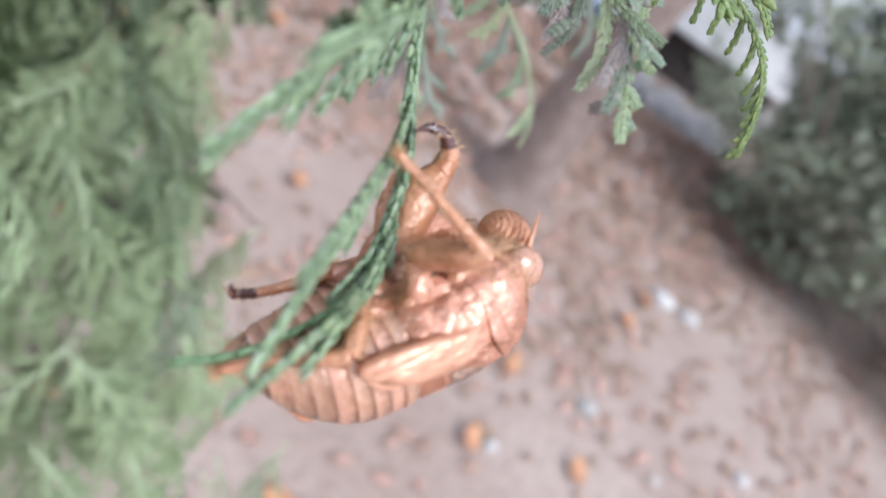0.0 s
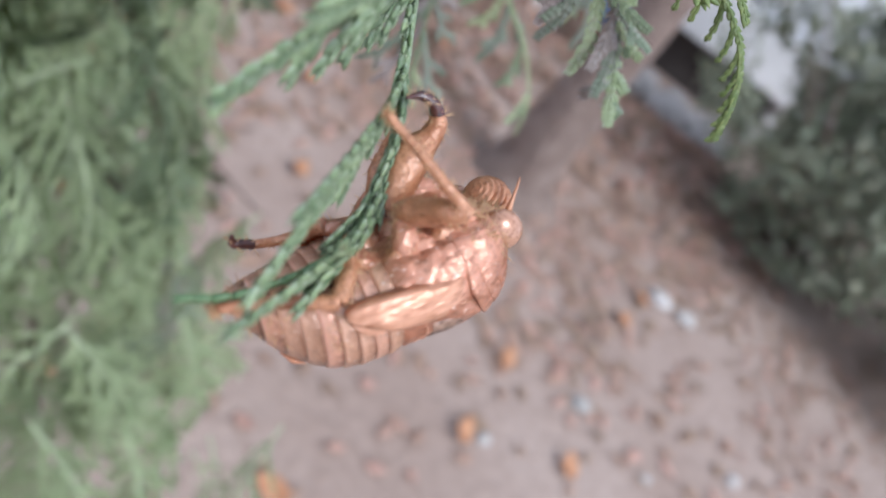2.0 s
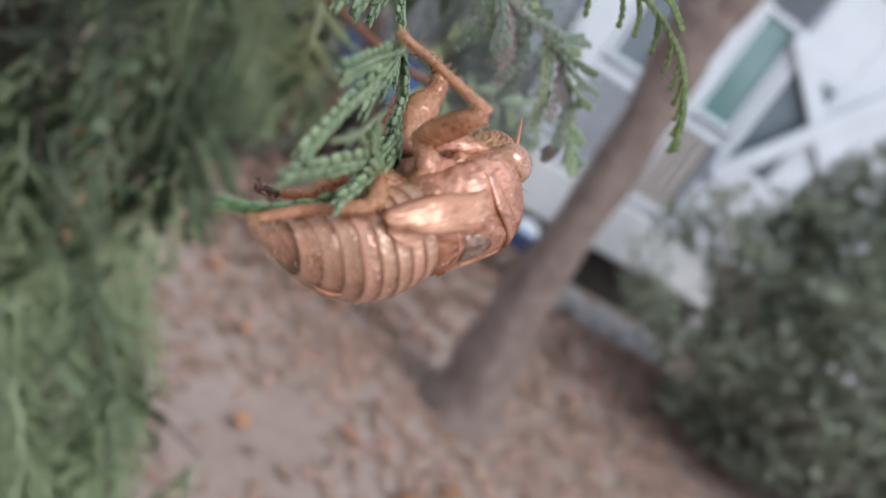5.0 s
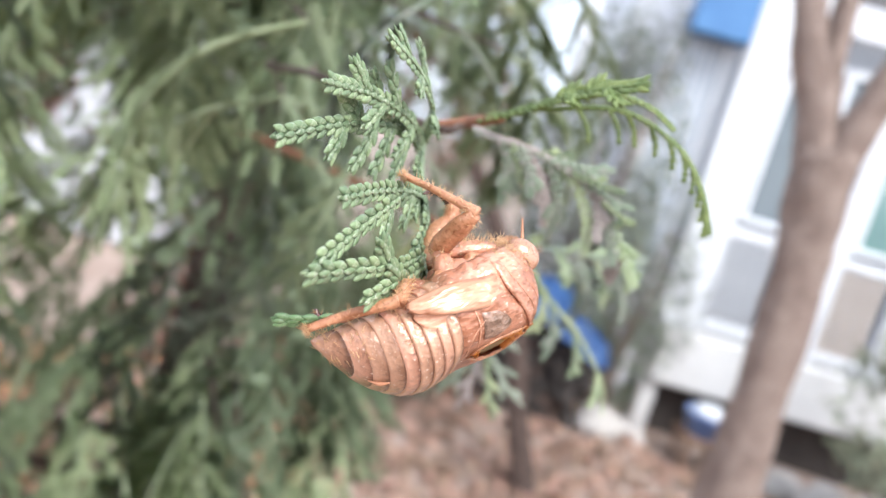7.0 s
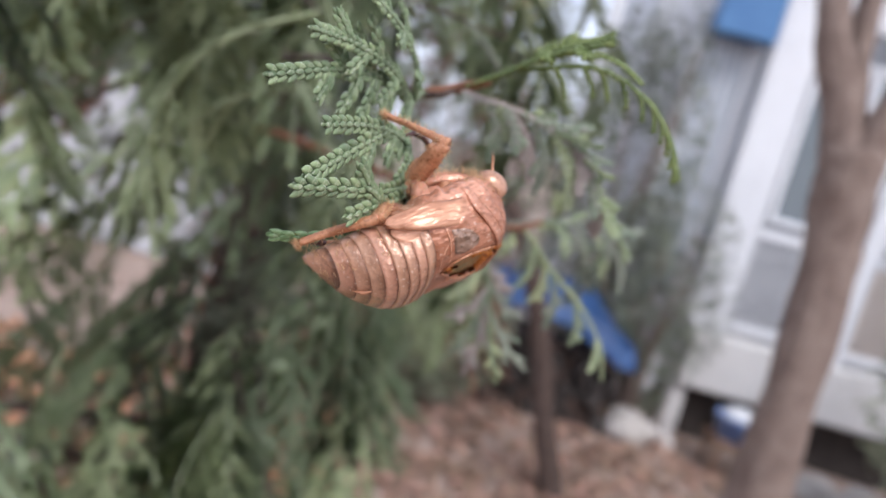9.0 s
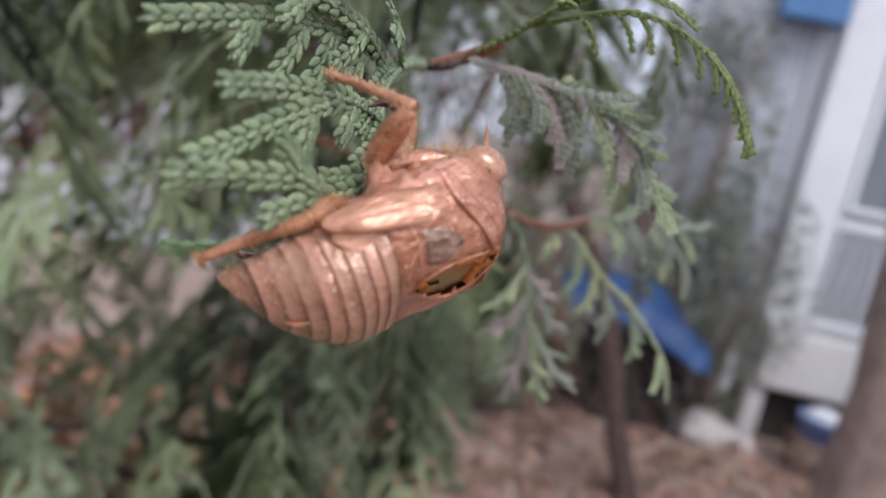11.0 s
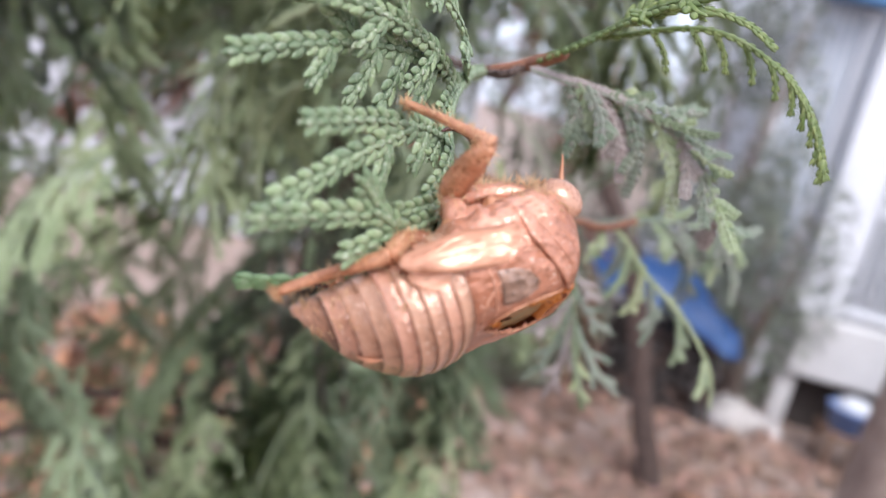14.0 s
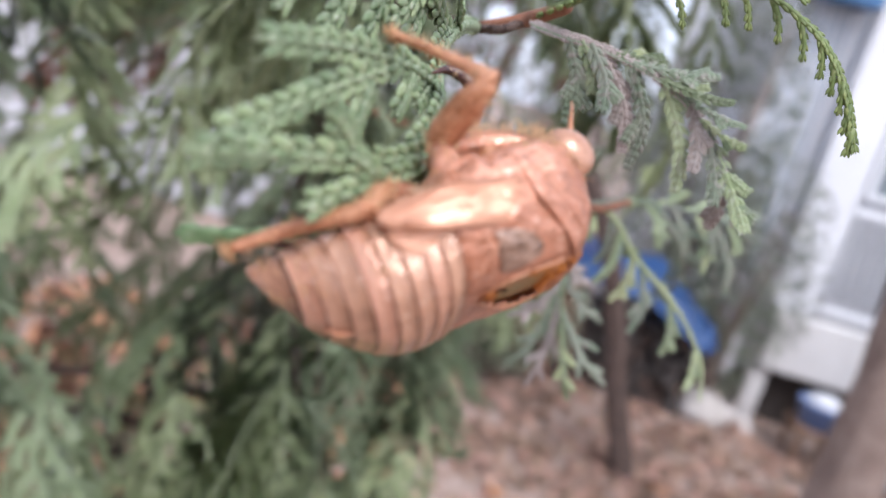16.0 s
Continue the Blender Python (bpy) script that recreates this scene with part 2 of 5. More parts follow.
def finish(bm, name, mat, smooth=True):
    bmesh.ops.recalc_face_normals(bm, faces=bm.faces)
    me = bpy.data.meshes.new(name)
    bm.to_mesh(me)
    bm.free()
    me.materials.append(mat)
    for poly in me.polygons:
        poly.use_smooth = smooth
    return me


def part(name, bm, mat, parent, label="", smooth=True, kind=""):
    ob = new(name, finish(bm, name, mat, smooth))
    ob.parent = parent
    return tagged(ob, label, kind=kind)


def single(name, bm, mat, label, category="", kind="", group="", m=None, smooth=True):
    ob = tagged(new(name, finish(bm, name, mat, smooth)), label, category, group, kind)
    if m is not None:
        ob.matrix_basis = m
    return ob


def spline(pts, n):
    """n + 1 places along a smooth line through pts."""
    p = [Vector(q) for q in pts]
    p = [p[0] * 2 - p[1]] + p + [p[-1] * 2 - p[-2]]
    res, k = [], len(p) - 3
    for i in range(n + 1):
        s = min(i / n * k, k - 1e-6)
        j, u = int(s), s - int(s)
        a, b, c, d = p[j : j + 4]
        res.append(0.5 * (2 * b + (c - a) * u + (2 * a - 5 * b + 4 * c - d) * u * u + (3 * b - a - 3 * c + d) * u ** 3))
    return res


def curve_value(xs, ys, x):
    """A smooth curve through the pairs xs, ys."""
    pts = spline([(a, b, 0) for a, b in zip(xs, ys)], 12 * (len(xs) - 1))
    return float(np.interp(x, [q.x for q in pts], [q.y for q in pts]))


def tube(bm, pts, radii, n=8, steps=None, rough=0.0, caps=True):
    """A round bar along pts; radii belong to the pts."""
    steps = steps or 4 * (len(pts) - 1)
    line = spline(pts, steps)
    rad = np.interp(np.linspace(0, 1, steps + 1), np.linspace(0, 1, len(radii)), radii)
    side, rings = None, []
    for i, c in enumerate(line):
        ahead = (line[min(i + 1, steps)] - line[max(i - 1, 0)]).normalized()
        side = ahead.orthogonal() if side is None else (side - ahead * side.dot(ahead))
        side.normalize()
        other = ahead.cross(side)
        ring = []
        for k in range(n):
            w = 2 * math.pi * k / n
            r = rad[i] * (1 + rough * noise.noise(Vector((c.x * 9 + math.cos(w), c.y * 9 + math.sin(w), c.z * 6)) * 2))
            ring.append(bm.verts.new(c + (side * math.cos(w) + other * math.sin(w)) * r))
        rings.append(ring)
    for a, b in zip(rings[:-1], rings[1:]):
        for k in range(n):
            bm.faces.new((a[k], a[(k + 1) % n], b[(k + 1) % n], b[k]))
    if caps:
        for ring in (rings[0], rings[-1]):
            bm.faces.new(ring)
    return line


def ball(bm, centre, radii, u=12, v=8, turn=None):
    m = Matrix.Translation(centre) @ (turn or Matrix()) @ Matrix.Diagonal((*radii, 1))
    bmesh.ops.create_uvsphere(bm, u_segments=u, v_segments=v, radius=1, matrix=m)


def block(bm, x0, x1, y0, y1, z0, z1, bevel=0.006):
    v = bmesh.ops.create_cube(bm, size=1, matrix=Matrix.Translation(((x0 + x1) / 2, (y0 + y1) / 2, (z0 + z1) / 2))
                              @ Matrix.Diagonal((x1 - x0, y1 - y0, z1 - z0, 1)))["verts"]
    if bevel:
        bmesh.ops.bevel(bm, geom=list({e for q in v for e in q.link_edges}), offset=bevel, segments=1, affect="EDGES")


def one_block(*a, **k):
    bm = bmesh.new()
    block(bm, *a, **k)
    return bm


# ---- ground ----
def ground_height(x, y):
    far = min(1.0, math.hypot(x, y) / 3)
    u, v = min(1, max(0, (x - 1.1) / 0.4)), min(1, max(0, (y - 3.2) / 0.6))
    return -0.2 * u * u * (3 - 2 * u) * v * v * (3 - 2 * v) + 0.03 * far * noise.noise(Vector((x * 0.7, y * 0.7, 3.0))) + 0.008 * noise.noise(Vector((x * 4, y * 4, 0.0)))


def make_ground():
    bm = bmesh.new()
    lines = sorted({*[round(-8 + 0.2 * i, 3) for i in range(81)], -400, -120, -40, -18, -11, 11, 18, 40, 120, 400})
    grid = [[bm.verts.new((x, y, ground_height(x, y))) for y in lines] for x in lines]
    for i in range(len(lines) - 1):
        for j in range(len(lines) - 1):
            bm.faces.new((grid[i][j], grid[i + 1][j], grid[i + 1][j + 1], grid[i][j + 1]))
    single("ground", bm, SOIL, "bare pinkish-brown earth scattered with dry leaves", kind="structure")


def leaf_mesh(bm, m, length=0.05, width=0.03, curl=0.4, thick=0.0008, n=2):
    """One curled dry leaf with a pointed tip."""
    top, low = [], []
    for i in range(n + 1):
        s = i / n
        w = width * 0.5 * math.sin(math.pi * min(0.97, s * 0.93 + 0.05)) ** 0.8
        for rows, off in ((top, thick), (low, -thick)):
            rows.append([bm.verts.new(m @ Vector(((s - 0.5) * length, q * w, curl * width * (q * q * 0.6 + (s - 0.5) ** 2 * 2) + off))) for q in (-1, 0, 1)])
    for rows in (top, low):
        for i in range(n):
            for k in range(2):
                bm.faces.new((rows[i][k], rows[i][k + 1], rows[i + 1][k + 1], rows[i + 1][k]))
    for k in (0, 2):
        for i in range(n):
            bm.faces.new((top[i][k], top[i + 1][k], low[i + 1][k], low[i][k]))


def make_litter():
    rng = random.Random(4)
    bm = bmesh.new()
    for _ in range(800):
        r, w = 0.3 + 4.6 * rng.random() ** 0.8, rng.uniform(-0.7, 1.5)
        x, y = r * math.sin(w), r * math.cos(w)
        leaf_mesh(bm, pose(x, y, ground_height(x, y) + 0.008, rng.uniform(-12, 12), rng.uniform(-12, 12), rng.uniform(0, 360)),
                  rng.uniform(0.03, 0.07), rng.uniform(0.02, 0.04), rng.uniform(0.05, 0.25))
    for _ in range(2200):
        x, y = rng.uniform(-1.2, 2.6), rng.uniform(2.3, 4.0)
        leaf_mesh(bm, pose(x, y, ground_height(x, y) + 0.012, rng.uniform(-25, 25), rng.uniform(-25, 25), rng.uniform(0, 360)),
                  rng.uniform(0.04, 0.09), rng.uniform(0.025, 0.05), rng.uniform(0.1, 0.6))
    for _ in range(4600):
        x, y = rng.gauss(0.7, 1.1), rng.gauss(2.0, 0.5)
        if noise.noise(Vector((x * 1.3, y * 1.3, 4))) < rng.uniform(-0.35, 0.45) or y < 0.9:
            continue
        leaf_mesh(bm, pose(x, y, ground_height(x, y) + 0.007, rng.uniform(-8, 8), rng.uniform(-8, 8), rng.uniform(0, 360)),
                  rng.uniform(0.03, 0.075), rng.uniform(0.02, 0.045), rng.uniform(0.02, 0.18))
    single("leaf_litter", bm, LITTER, "scattered small dry brown leaves on the earth", "leaf litter", "stuff")
    bm = bmesh.new()
    for _ in range(900):
        x, y = rng.uniform(-1.9, -0.25), rng.uniform(1.2, 2.9)
        leaf_mesh(bm, pose(x, y, ground_height(x, y) + 0.012, rng.uniform(-15, 15), rng.uniform(-15, 15), rng.uniform(0, 360)),
                  rng.uniform(0.05, 0.09), rng.uniform(0.03, 0.05), rng.uniform(0.05, 0.3))
    single("leaf_litter", bm, LITTER_ORANGE, "thick drift of dry orange-brown leaves on the earth", "leaf litter", "stuff")
    bm = bmesh.new()
    leaf_mesh(bm, Matrix(), 0.075, 0.05, 0.45, n=6)
    me = finish(bm, "fallen_leaf", LITTER_ORANGE)
    spots = [(-0.033, 0.689), (0.42, 0.62), (0.86, 0.92), (0.62, 1.62), (0.3, 1.5), (0.25, 1.9), (0.8, 1.45), (0.95, 1.55), (0.45, 1.25), (1.2, 0.95),
             (1.0, 1.2), (0.55, 2.3), (1.5, 1.6), (1.62, 1.75), (-0.15, 1.1), (-0.35, 1.3), (0.1, 2.2), (0.7, 2.6)]
    for n, (x, y) in enumerate(spots):
        ob = tagged(new("fallen_leaf", me), "curled orange-brown fallen leaf lying on the earth", "leaf", "fallen leaves")
        ob.matrix_basis = pose(x, y, ground_height(x, y) + 0.014, rng.uniform(-15, 15), rng.uniform(-15, 15), rng.uniform(0, 360))


def make_sticks():
    rng = random.Random(31)
    for (xa, ya, xb, yb), r in (((-0.06, 1.39, 0.15, 1.58), 0.012), ((1.77, 2.15, 2.1, 2.6), 0.01), ((1.83, 2.25, 2.25, 2.8), 0.008), ((1.2, 1.5, 1.42, 1.46), 0.006)):
        bm = bmesh.new()
        a, b = Vector((xa, ya, ground_height(xa, ya) + r * 0.8)), Vector((xb, yb, ground_height(xb, yb) + r * 0.8))
        mid = a.lerp(b, 0.5) + Vector((rng.uniform(-0.03, 0.03), rng.uniform(-0.03, 0.03), 0.005))
        tube(bm, [a, mid, b], [r, r * 0.85, r * 0.5], 8, 10, 0.3)
        single("fallen_stick", bm, BARK_GREY, "thin grey dead stick lying on the earth", "stick", group="fallen sticks")


def stone_mesh(seed, size):
    bm = bmesh.new()
    bmesh.ops.create_icosphere(bm, subdivisions=3, radius=1)
    for v in bm.verts:
        k = 1 + 0.28 * noise.noise(v.co * 1.1 + Vector((seed * 7, 0, 0))) + 0.1 * noise.noise(v.co * 3 + Vector((seed, 0, 0)))
        v.co = Vector((v.co.x * size[0], v.co.y * size[1], v.co.z * size[2])) * k
    return bm


def make_stones():
    rng = random.Random(11)
    # the third and fourth stand in for pale leaves
    for n, (x, y, s) in enumerate([(1.273, 1.174, 0.035), (0.93, 0.93, 0.022), (1.74, 1.83, 0.05), (1.86, 1.8, 0.045), (1.5, 1.02, 0.02), (1.9, 1.15, 0.03)]):
        single("stone", stone_mesh(n, (s, s * 0.75, s * 0.55)), STONE_PALE, "small pale rounded stone lying on the earth", "stone", group="pale stones",
               m=pose(x, y, ground_height(x, y) + s * 0.35, 0, 0, rng.uniform(0, 360)))
    for n in range(14):
        x, y, s = 2.05 + 0.9 * rng.random(), 3.75 + 0.45 * rng.random(), rng.uniform(0.08, 0.17)
        single("rubble_stone", stone_mesh(20 + n, (s, s * 0.8, s * 0.6)), STONE_PALE, "pale broken stone in a heap before the porch", "stone", group="rubble heap",
               m=pose(x, y, ground_height(x, y) + s * 0.4, 0, 0, rng.uniform(0, 360)))
    for n in range(5):
        x, y, s = 0.95 + 0.3 * rng.random(), 3.55 + 0.25 * rng.random(), rng.uniform(0.07, 0.13)
        single("rubble_stone", stone_mesh(50 + n, (s, s * 0.8, s * 0.7)), STONE_PALE, "pale broken stone in a heap before the porch", "stone", group="rubble heap",
               m=pose(x, y, ground_height(x, y) + s * 0.4, 0, 0, rng.uniform(0, 360)))


make_ground()
make_litter()
make_sticks()
make_stones()


# ---- house with its porch ----
def make_house():
    y = 4.4
    h = thing("house", "white-painted house with a glazed porch and a raised concrete floor", "house")
    part("wall", one_block(0.86, 7.0, y + 1.2, y + 4.0, -0.25, 3.2, bevel=0.01), PAINT_WHITE, h, "white-painted house wall", smooth=False)
    part("porch_floor", one_block(1.42, 7.0, y - 0.05, y + 1.195, 0.16, 0.52, bevel=0.015), CONCRETE, h, "raised pale concrete porch floor", smooth=False)
    # added dark sheet, in place of the shade under the floor
    part("underfloor_shade", one_block(1.52, 6.9, y + 0.14, y + 0.2, -0.25, 0.157), SHADE_DARK, h, "dark sheet in place of the shade under the porch floor", smooth=False)
    for x in (1.46, 2.15, 3.4, 5.0, 6.8):
        part("floor_post", one_block(x - 0.05, x + 0.05, y, y + 0.1, -0.25, 0.157), CONCRETE, h, smooth=False)
    bm = one_block(1.36, 1.62, y - 0.02, y + 0.2, 0.524, 3.0, bevel=0.015)
    part("corner_column", bm, PAINT_WHITE, h, "broad white porch corner column", smooth=False)
    # low railing panel with upright slats
    for x0, x1 in ((1.63, 2.22), (2.34, 2.66)):
        rail = part("railing", one_block(x0, x1, y, y + 0.05, 1.14, 1.2), PAINT_WHITE, h, "white railing with upright slats", smooth=False)
        part("bottom_rail", one_block(x0, x1, y, y + 0.05, 0.56, 0.61), PAINT_WHITE, rail, smooth=False)
        me = finish(one_block(-0.018, 0.018, 0, 0.03, 0.613, 1.137, bevel=0.004), "slat", PAINT_GREY if x0 < 2 else PAINT_BEIGE, False)
        for i in range(int((x1 - x0) / 0.07)):
            s = new("slat", me)
            s.parent = rail
            s.matrix_basis = pose(x0 + 0.04 + 0.07 * i, y + 0.01, 0)
    for x0, x1, z0, z1, g in ((1.64, 1.96, 1.24, 2.25, GLASS), (1.98, 2.22, 1.24, 2.25, GLASS), (2.34, 2.66, 1.24, 2.0, GLASS_GREEN), (2.72, 3.14, 1.08, 1.86, GLASS), (3.9, 4.6, 1.24, 2.0, GLASS)):
        bm = bmesh.new()
        t = 0.04
        block(bm, x0, x1, y, y + 0.06, z1 - t, z1)
        block(bm, x0, x1, y, y + 0.06, z0, z0 + t)
        block(bm, x0, x0 + t, y, y + 0.06, z0 + t + 0.001, z1 - t - 0.001)
        block(bm, x1 - t, x1, y, y + 0.06, z0 + t + 0.001, z1 - t - 0.001)
        win = part("window", bm, PAINT_WHITE, h, "white-framed porch window", smooth=False)
        part("pane", one_block(x0 + t, x1 - t, y + 0.025, y + 0.035, z0 + t, z1 - t, bevel=0), g, win, smooth=False)
    for x0, x1, z0, z1 in ((2.68, 2.717, 0.524, 2.4), (3.143, 3.897, 0.524, 2.4), (2.72, 3.14, 0.524, 1.077), (2.72, 3.14, 1.863, 2.4), (3.9, 4.6, 0.524, 1.237), (3.9, 4.6, 2.003, 2.4), (4.603, 7.0, 0.524, 2.4)):
        part("wall_panel", one_block(x0, x1, y, y + 0.06, z0, z1), PAINT_WHITE, h, smooth=False)
    for x in (2.28,):
        part("post", one_block(x - 0.05, x + 0.05, y - 0.01, y + 0.09, 0.524, 2.4), PAINT_WHITE, h, smooth=False)
    # crossed timber braces over the end bay
    for n, (xa, za, xb, zb) in enumerate(((2.62, 1.96, 3.55, 1.30), (2.72, 0.98, 3.42, 1.98))):
        bm = bmesh.new()
        way = math.hypot(xb - xa, zb - za)
        block(bm, 0, way, 0, 0.03, -0.06, 0.06, bevel=0.006)
        bmesh.ops.transform(bm, matrix=pose(xa, y - 0.035 - 0.034 * n, za, 0, -math.degrees(math.atan2(zb - za, xb - xa)), 0), verts=bm.verts)
        part("brace", bm, PAINT_WHITE, h, "white crossed timber brace", smooth=False)
    part("beam", one_block(1.63, 7.0, y - 0.01, y + 0.1, 2.42, 2.6), PAINT_WHITE, h, smooth=False)
    part("roof", one_block(1.3, 7.4, y - 0.35, y + 4.2, 3.2, 3.34, bevel=0.02), ROOF, h, "dark tiled porch roof", smooth=False)
    # side screen with slats, and the awning over it
    sc = part("side_screen", one_block(0.95, 1.0, y + 0.1, y + 0.16, 0.9, 2.3), PAINT_WHITE, h, "white slatted side screen", smooth=False)
    part("screen_post", one_block(1.28, 1.33, y + 0.1, y + 0.16, 0.0, 2.3), PAINT_WHITE, sc, smooth=False)
    part("screen_post", one_block(0.95, 1.0, y + 0.1, y + 0.16, 0.0, 0.897), PAINT_WHITE, sc, smooth=False)
    part("screen_rail", one_block(0.95, 1.33, y + 0.09, y + 0.17, 2.303, 2.36), PAINT_WHITE, sc, smooth=False)
    part("pane", one_block(1.003, 1.277, y + 0.135, y + 0.145, 0.9, 2.29, bevel=0), SCREEN_BLUE, sc, "bluish glass behind the slats", smooth=False)
    me = finish(one_block(-0.011, 0.011, 0, 0.012, 0.9, 2.29, bevel=0.003), "slat", PAINT_WHITE, False)
    for i in range(5):
        s = new("slat", me)
        s.parent = sc
        s.matrix_basis = pose(1.035 + 0.052 * i, y + 0.118, 0)
    part("awning", one_block(1.0, 1.34, y - 0.1, y + 0.06, 2.2, 2.7, bevel=0.01), AWNING_BLUE, h, "blue awning over the side screen", smooth=False)
    part("side_post", one_block(0.44, 0.52, y + 0.3, y + 0.38, 0.0, 2.6), PAINT_WHITE, h, smooth=False)


def make_left_building():
    b = thing("outbuilding", "pale grey-white rendered outbuilding behind the tree", "building")
    bm = bmesh.new()
    block(bm, -9.0, -1.25, 4.5, 8.0, 0.0, 2.9, bevel=0.02)
    part("wall", bm, PAINT_GREY, b, "pale grey-white rendered wall", smooth=False)
    bm = bmesh.new()
    block(bm, -9.3, -1.0, 4.2, 8.3, 2.9, 3.1, bevel=0.02)
    part("roof", bm, ROOF, b, smooth=False)


def make_tarp():
    bm = bmesh.new()
    nx, ny = 30, 20
    grid = []
    for i in range(nx + 1):
        col = []
        for j in range(ny + 1):
            u, v = i / nx, j / ny
            x, y = 0.14 + 0.78 * u, 3.42 + 0.45 * v
            top = 0.47 + 0.24 * math.sin(math.pi * min(1, u * 0.9 + 0.18)) ** 0.7 * math.sin(math.pi * (0.12 + 0.7 * v)) ** 0.5
            if v < 0.2:
                top -= (0.2 - v) * (0.4 + 0.3 * noise.noise(Vector((x * 3, 7, 0))))
            col.append(bm.verts.new((x + 0.02 * noise.noise(Vector((y * 9, x * 4, 2))), y, top + 0.06 * noise.noise(Vector((x * 5, y * 6, 0))) + 0.02 * noise.noise(Vector((x * 14, y * 14, 3))))))
        grid.append(col)
    for i in range(nx):
        for j in range(ny):
            bm.faces.new((grid[i][j], grid[i + 1][j], grid[i + 1][j + 1], grid[i][j + 1]))
    bmesh.ops.solidify(bm, geom=list(bm.faces), thickness=0.006)
    single("tarpaulin", bm, TARP_BLUE, "creased blue tarpaulin draped over a stack of firewood", "tarpaulin")
    w = thing("firewood_stack", "stack of split firewood, coloured dark with the shade under the tarpaulin", "firewood")
    rng = random.Random(2)
    z = 0.0
    for r in range(6):
        x = 0.16 + rng.uniform(-0.04, 0.06)
        while x < 0.84:
            k = rng.uniform(0.022, 0.048)
            bm = bmesh.new()
            front = 3.47 + rng.uniform(0, 0.09)
            if rng.random() < 0.5:
                tube(bm, [(x + k, front, z + 0.038), (x + k + rng.uniform(-0.02, 0.02), 3.84, z + 0.038)], [k, k * 0.95], 6, 2, 0.5)
            else:
                block(bm, x, x + 1.9 * k, front, 3.84, z + rng.uniform(0, 0.008), z + 0.066, bevel=0.01)
            # dark bark on some logs, the tarpaulin's shade coloured into the rest
            part("log", bm, SHADE_DARK if rng.random() < 0.55 else BARK_DARK, w)
            x += 2.05 * k
        z += 0.068


def make_tub():
    t = thing("wash_tub", "blue and white plastic tub on a brown wooden stool", "tub", pose(1.72, 4.05, ground_height(1.72, 4.05)))
    bm = bmesh.new()
    prof = [(0.0, 0.2), (0.1, 0.2), (0.125, 0.32), (0.135, 0.325), (0.125, 0.335), (0.108, 0.32), (0.09, 0.215), (0.0, 0.215)]
    rings = [[bm.verts.new((r * math.cos(k * math.pi / 10), r * math.sin(k * math.pi / 10), z)) for k in range(20)] for r, z in prof[1:-1]]
    for a, b in zip(rings[:-1], rings[1:]):
        for k in range(20):
            bm.faces.new((a[k], a[(k + 1) % 20], b[(k + 1) % 20], b[k]))
    bm.faces.new(rings[0])
    bm.faces.new(rings[-1])
    part("tub", bm, PLASTIC_BLUE, t, "blue plastic tub")
    bm = bmesh.new()
    ball(bm, (0, 0, 0.325), (0.1, 0.09, 0.06), 14, 8)
    part("white_cloth", bm, PAINT_WHITE, t, "crumpled white cloth in the tub")
    part("stool_top", one_block(-0.13, 0.13, -0.12, 0.12, 0.17, 0.2), WOOD_BROWN, t, "brown wooden stool top", smooth=False)
    for x in (-0.1, 0.1):
        for y in (-0.09, 0.09):
            part("stool_leg", one_block(x - 0.015, x + 0.015, y - 0.015, y + 0.015, 0, 0.168), WOOD_BROWN, t, smooth=False)


make_house()
make_left_building()
make_tarp()
make_tub()


# ---- trees and bushes ----
def make_big_tree():
    t = thing("tree", "bare grey-brown tree trunk that forks into several limbs", "tree")
    bm = bmesh.new()
    tube(bm, [(1.05, 2.02, -0.05), (1.03, 2.0, 0.12), (1.0, 2.0, 0.5), (0.975, 2.0, 1.1), (0.945, 2.0, 1.36), (0.93, 2.0, 1.5)], [0.2, 0.115, 0.086, 0.07, 0.082, 0.085], 16, 24, 0.25)
    part("trunk", bm, BARK_GREY, t, "grey-brown fissured trunk")
    for pts, rad in (([(0.925, 2.0, 1.42), (0.86, 2.02, 1.62), (0.775, 2.05, 1.86), (0.62, 2.2, 2.7)], [0.062, 0.05, 0.044, 0.026]),
                     ([(0.945, 2.0, 1.40), (0.995, 1.99, 1.6), (1.05, 2.0, 1.8), (1.3, 2.1, 2.6)], [0.062, 0.05, 0.044, 0.026]),
                     ([(0.93, 2.02, 1.46), (0.905, 2.06, 1.66), (0.88, 2.08, 1.9), (0.9, 2.2, 2.9)], [0.05, 0.038, 0.034, 0.02])):
        bm = bmesh.new()
        tube(bm, pts, rad, 12, 14, 0.2)
        part("limb", bm, BARK_GREY, t)
    s = thing("sapling", "thin leaning brown sapling trunk beside the tree", "tree")
    bm = bmesh.new()
    tube(bm, [(0.57, 2.66, -0.04), (0.545, 2.66, 0.05), (0.46, 2.69, 0.28), (0.357, 2.74, 0.6), (0.22, 2.77, 0.9), (0.04, 2.8, 1.157), (-0.36, 2.88, 1.857)], [0.07, 0.05, 0.043, 0.04, 0.037, 0.034, 0.02], 10, 24, 0.2)
    part("trunk", bm, BARK_DARK, s)
    for pts in ([(0.165, 2.78, 0.94), (0.03, 2.88, 1.42), (-0.15, 2.99, 1.86)], [(-0.1, 2.83, 1.42), (-0.45, 2.7, 1.68), (-0.7, 2.7, 2.0)]):
        bm = bmesh.new()
        tube(bm, pts, [0.02, 0.013, 0.005], 7, 8, 0.2)
        part("limb", bm, BARK_DARK, s)


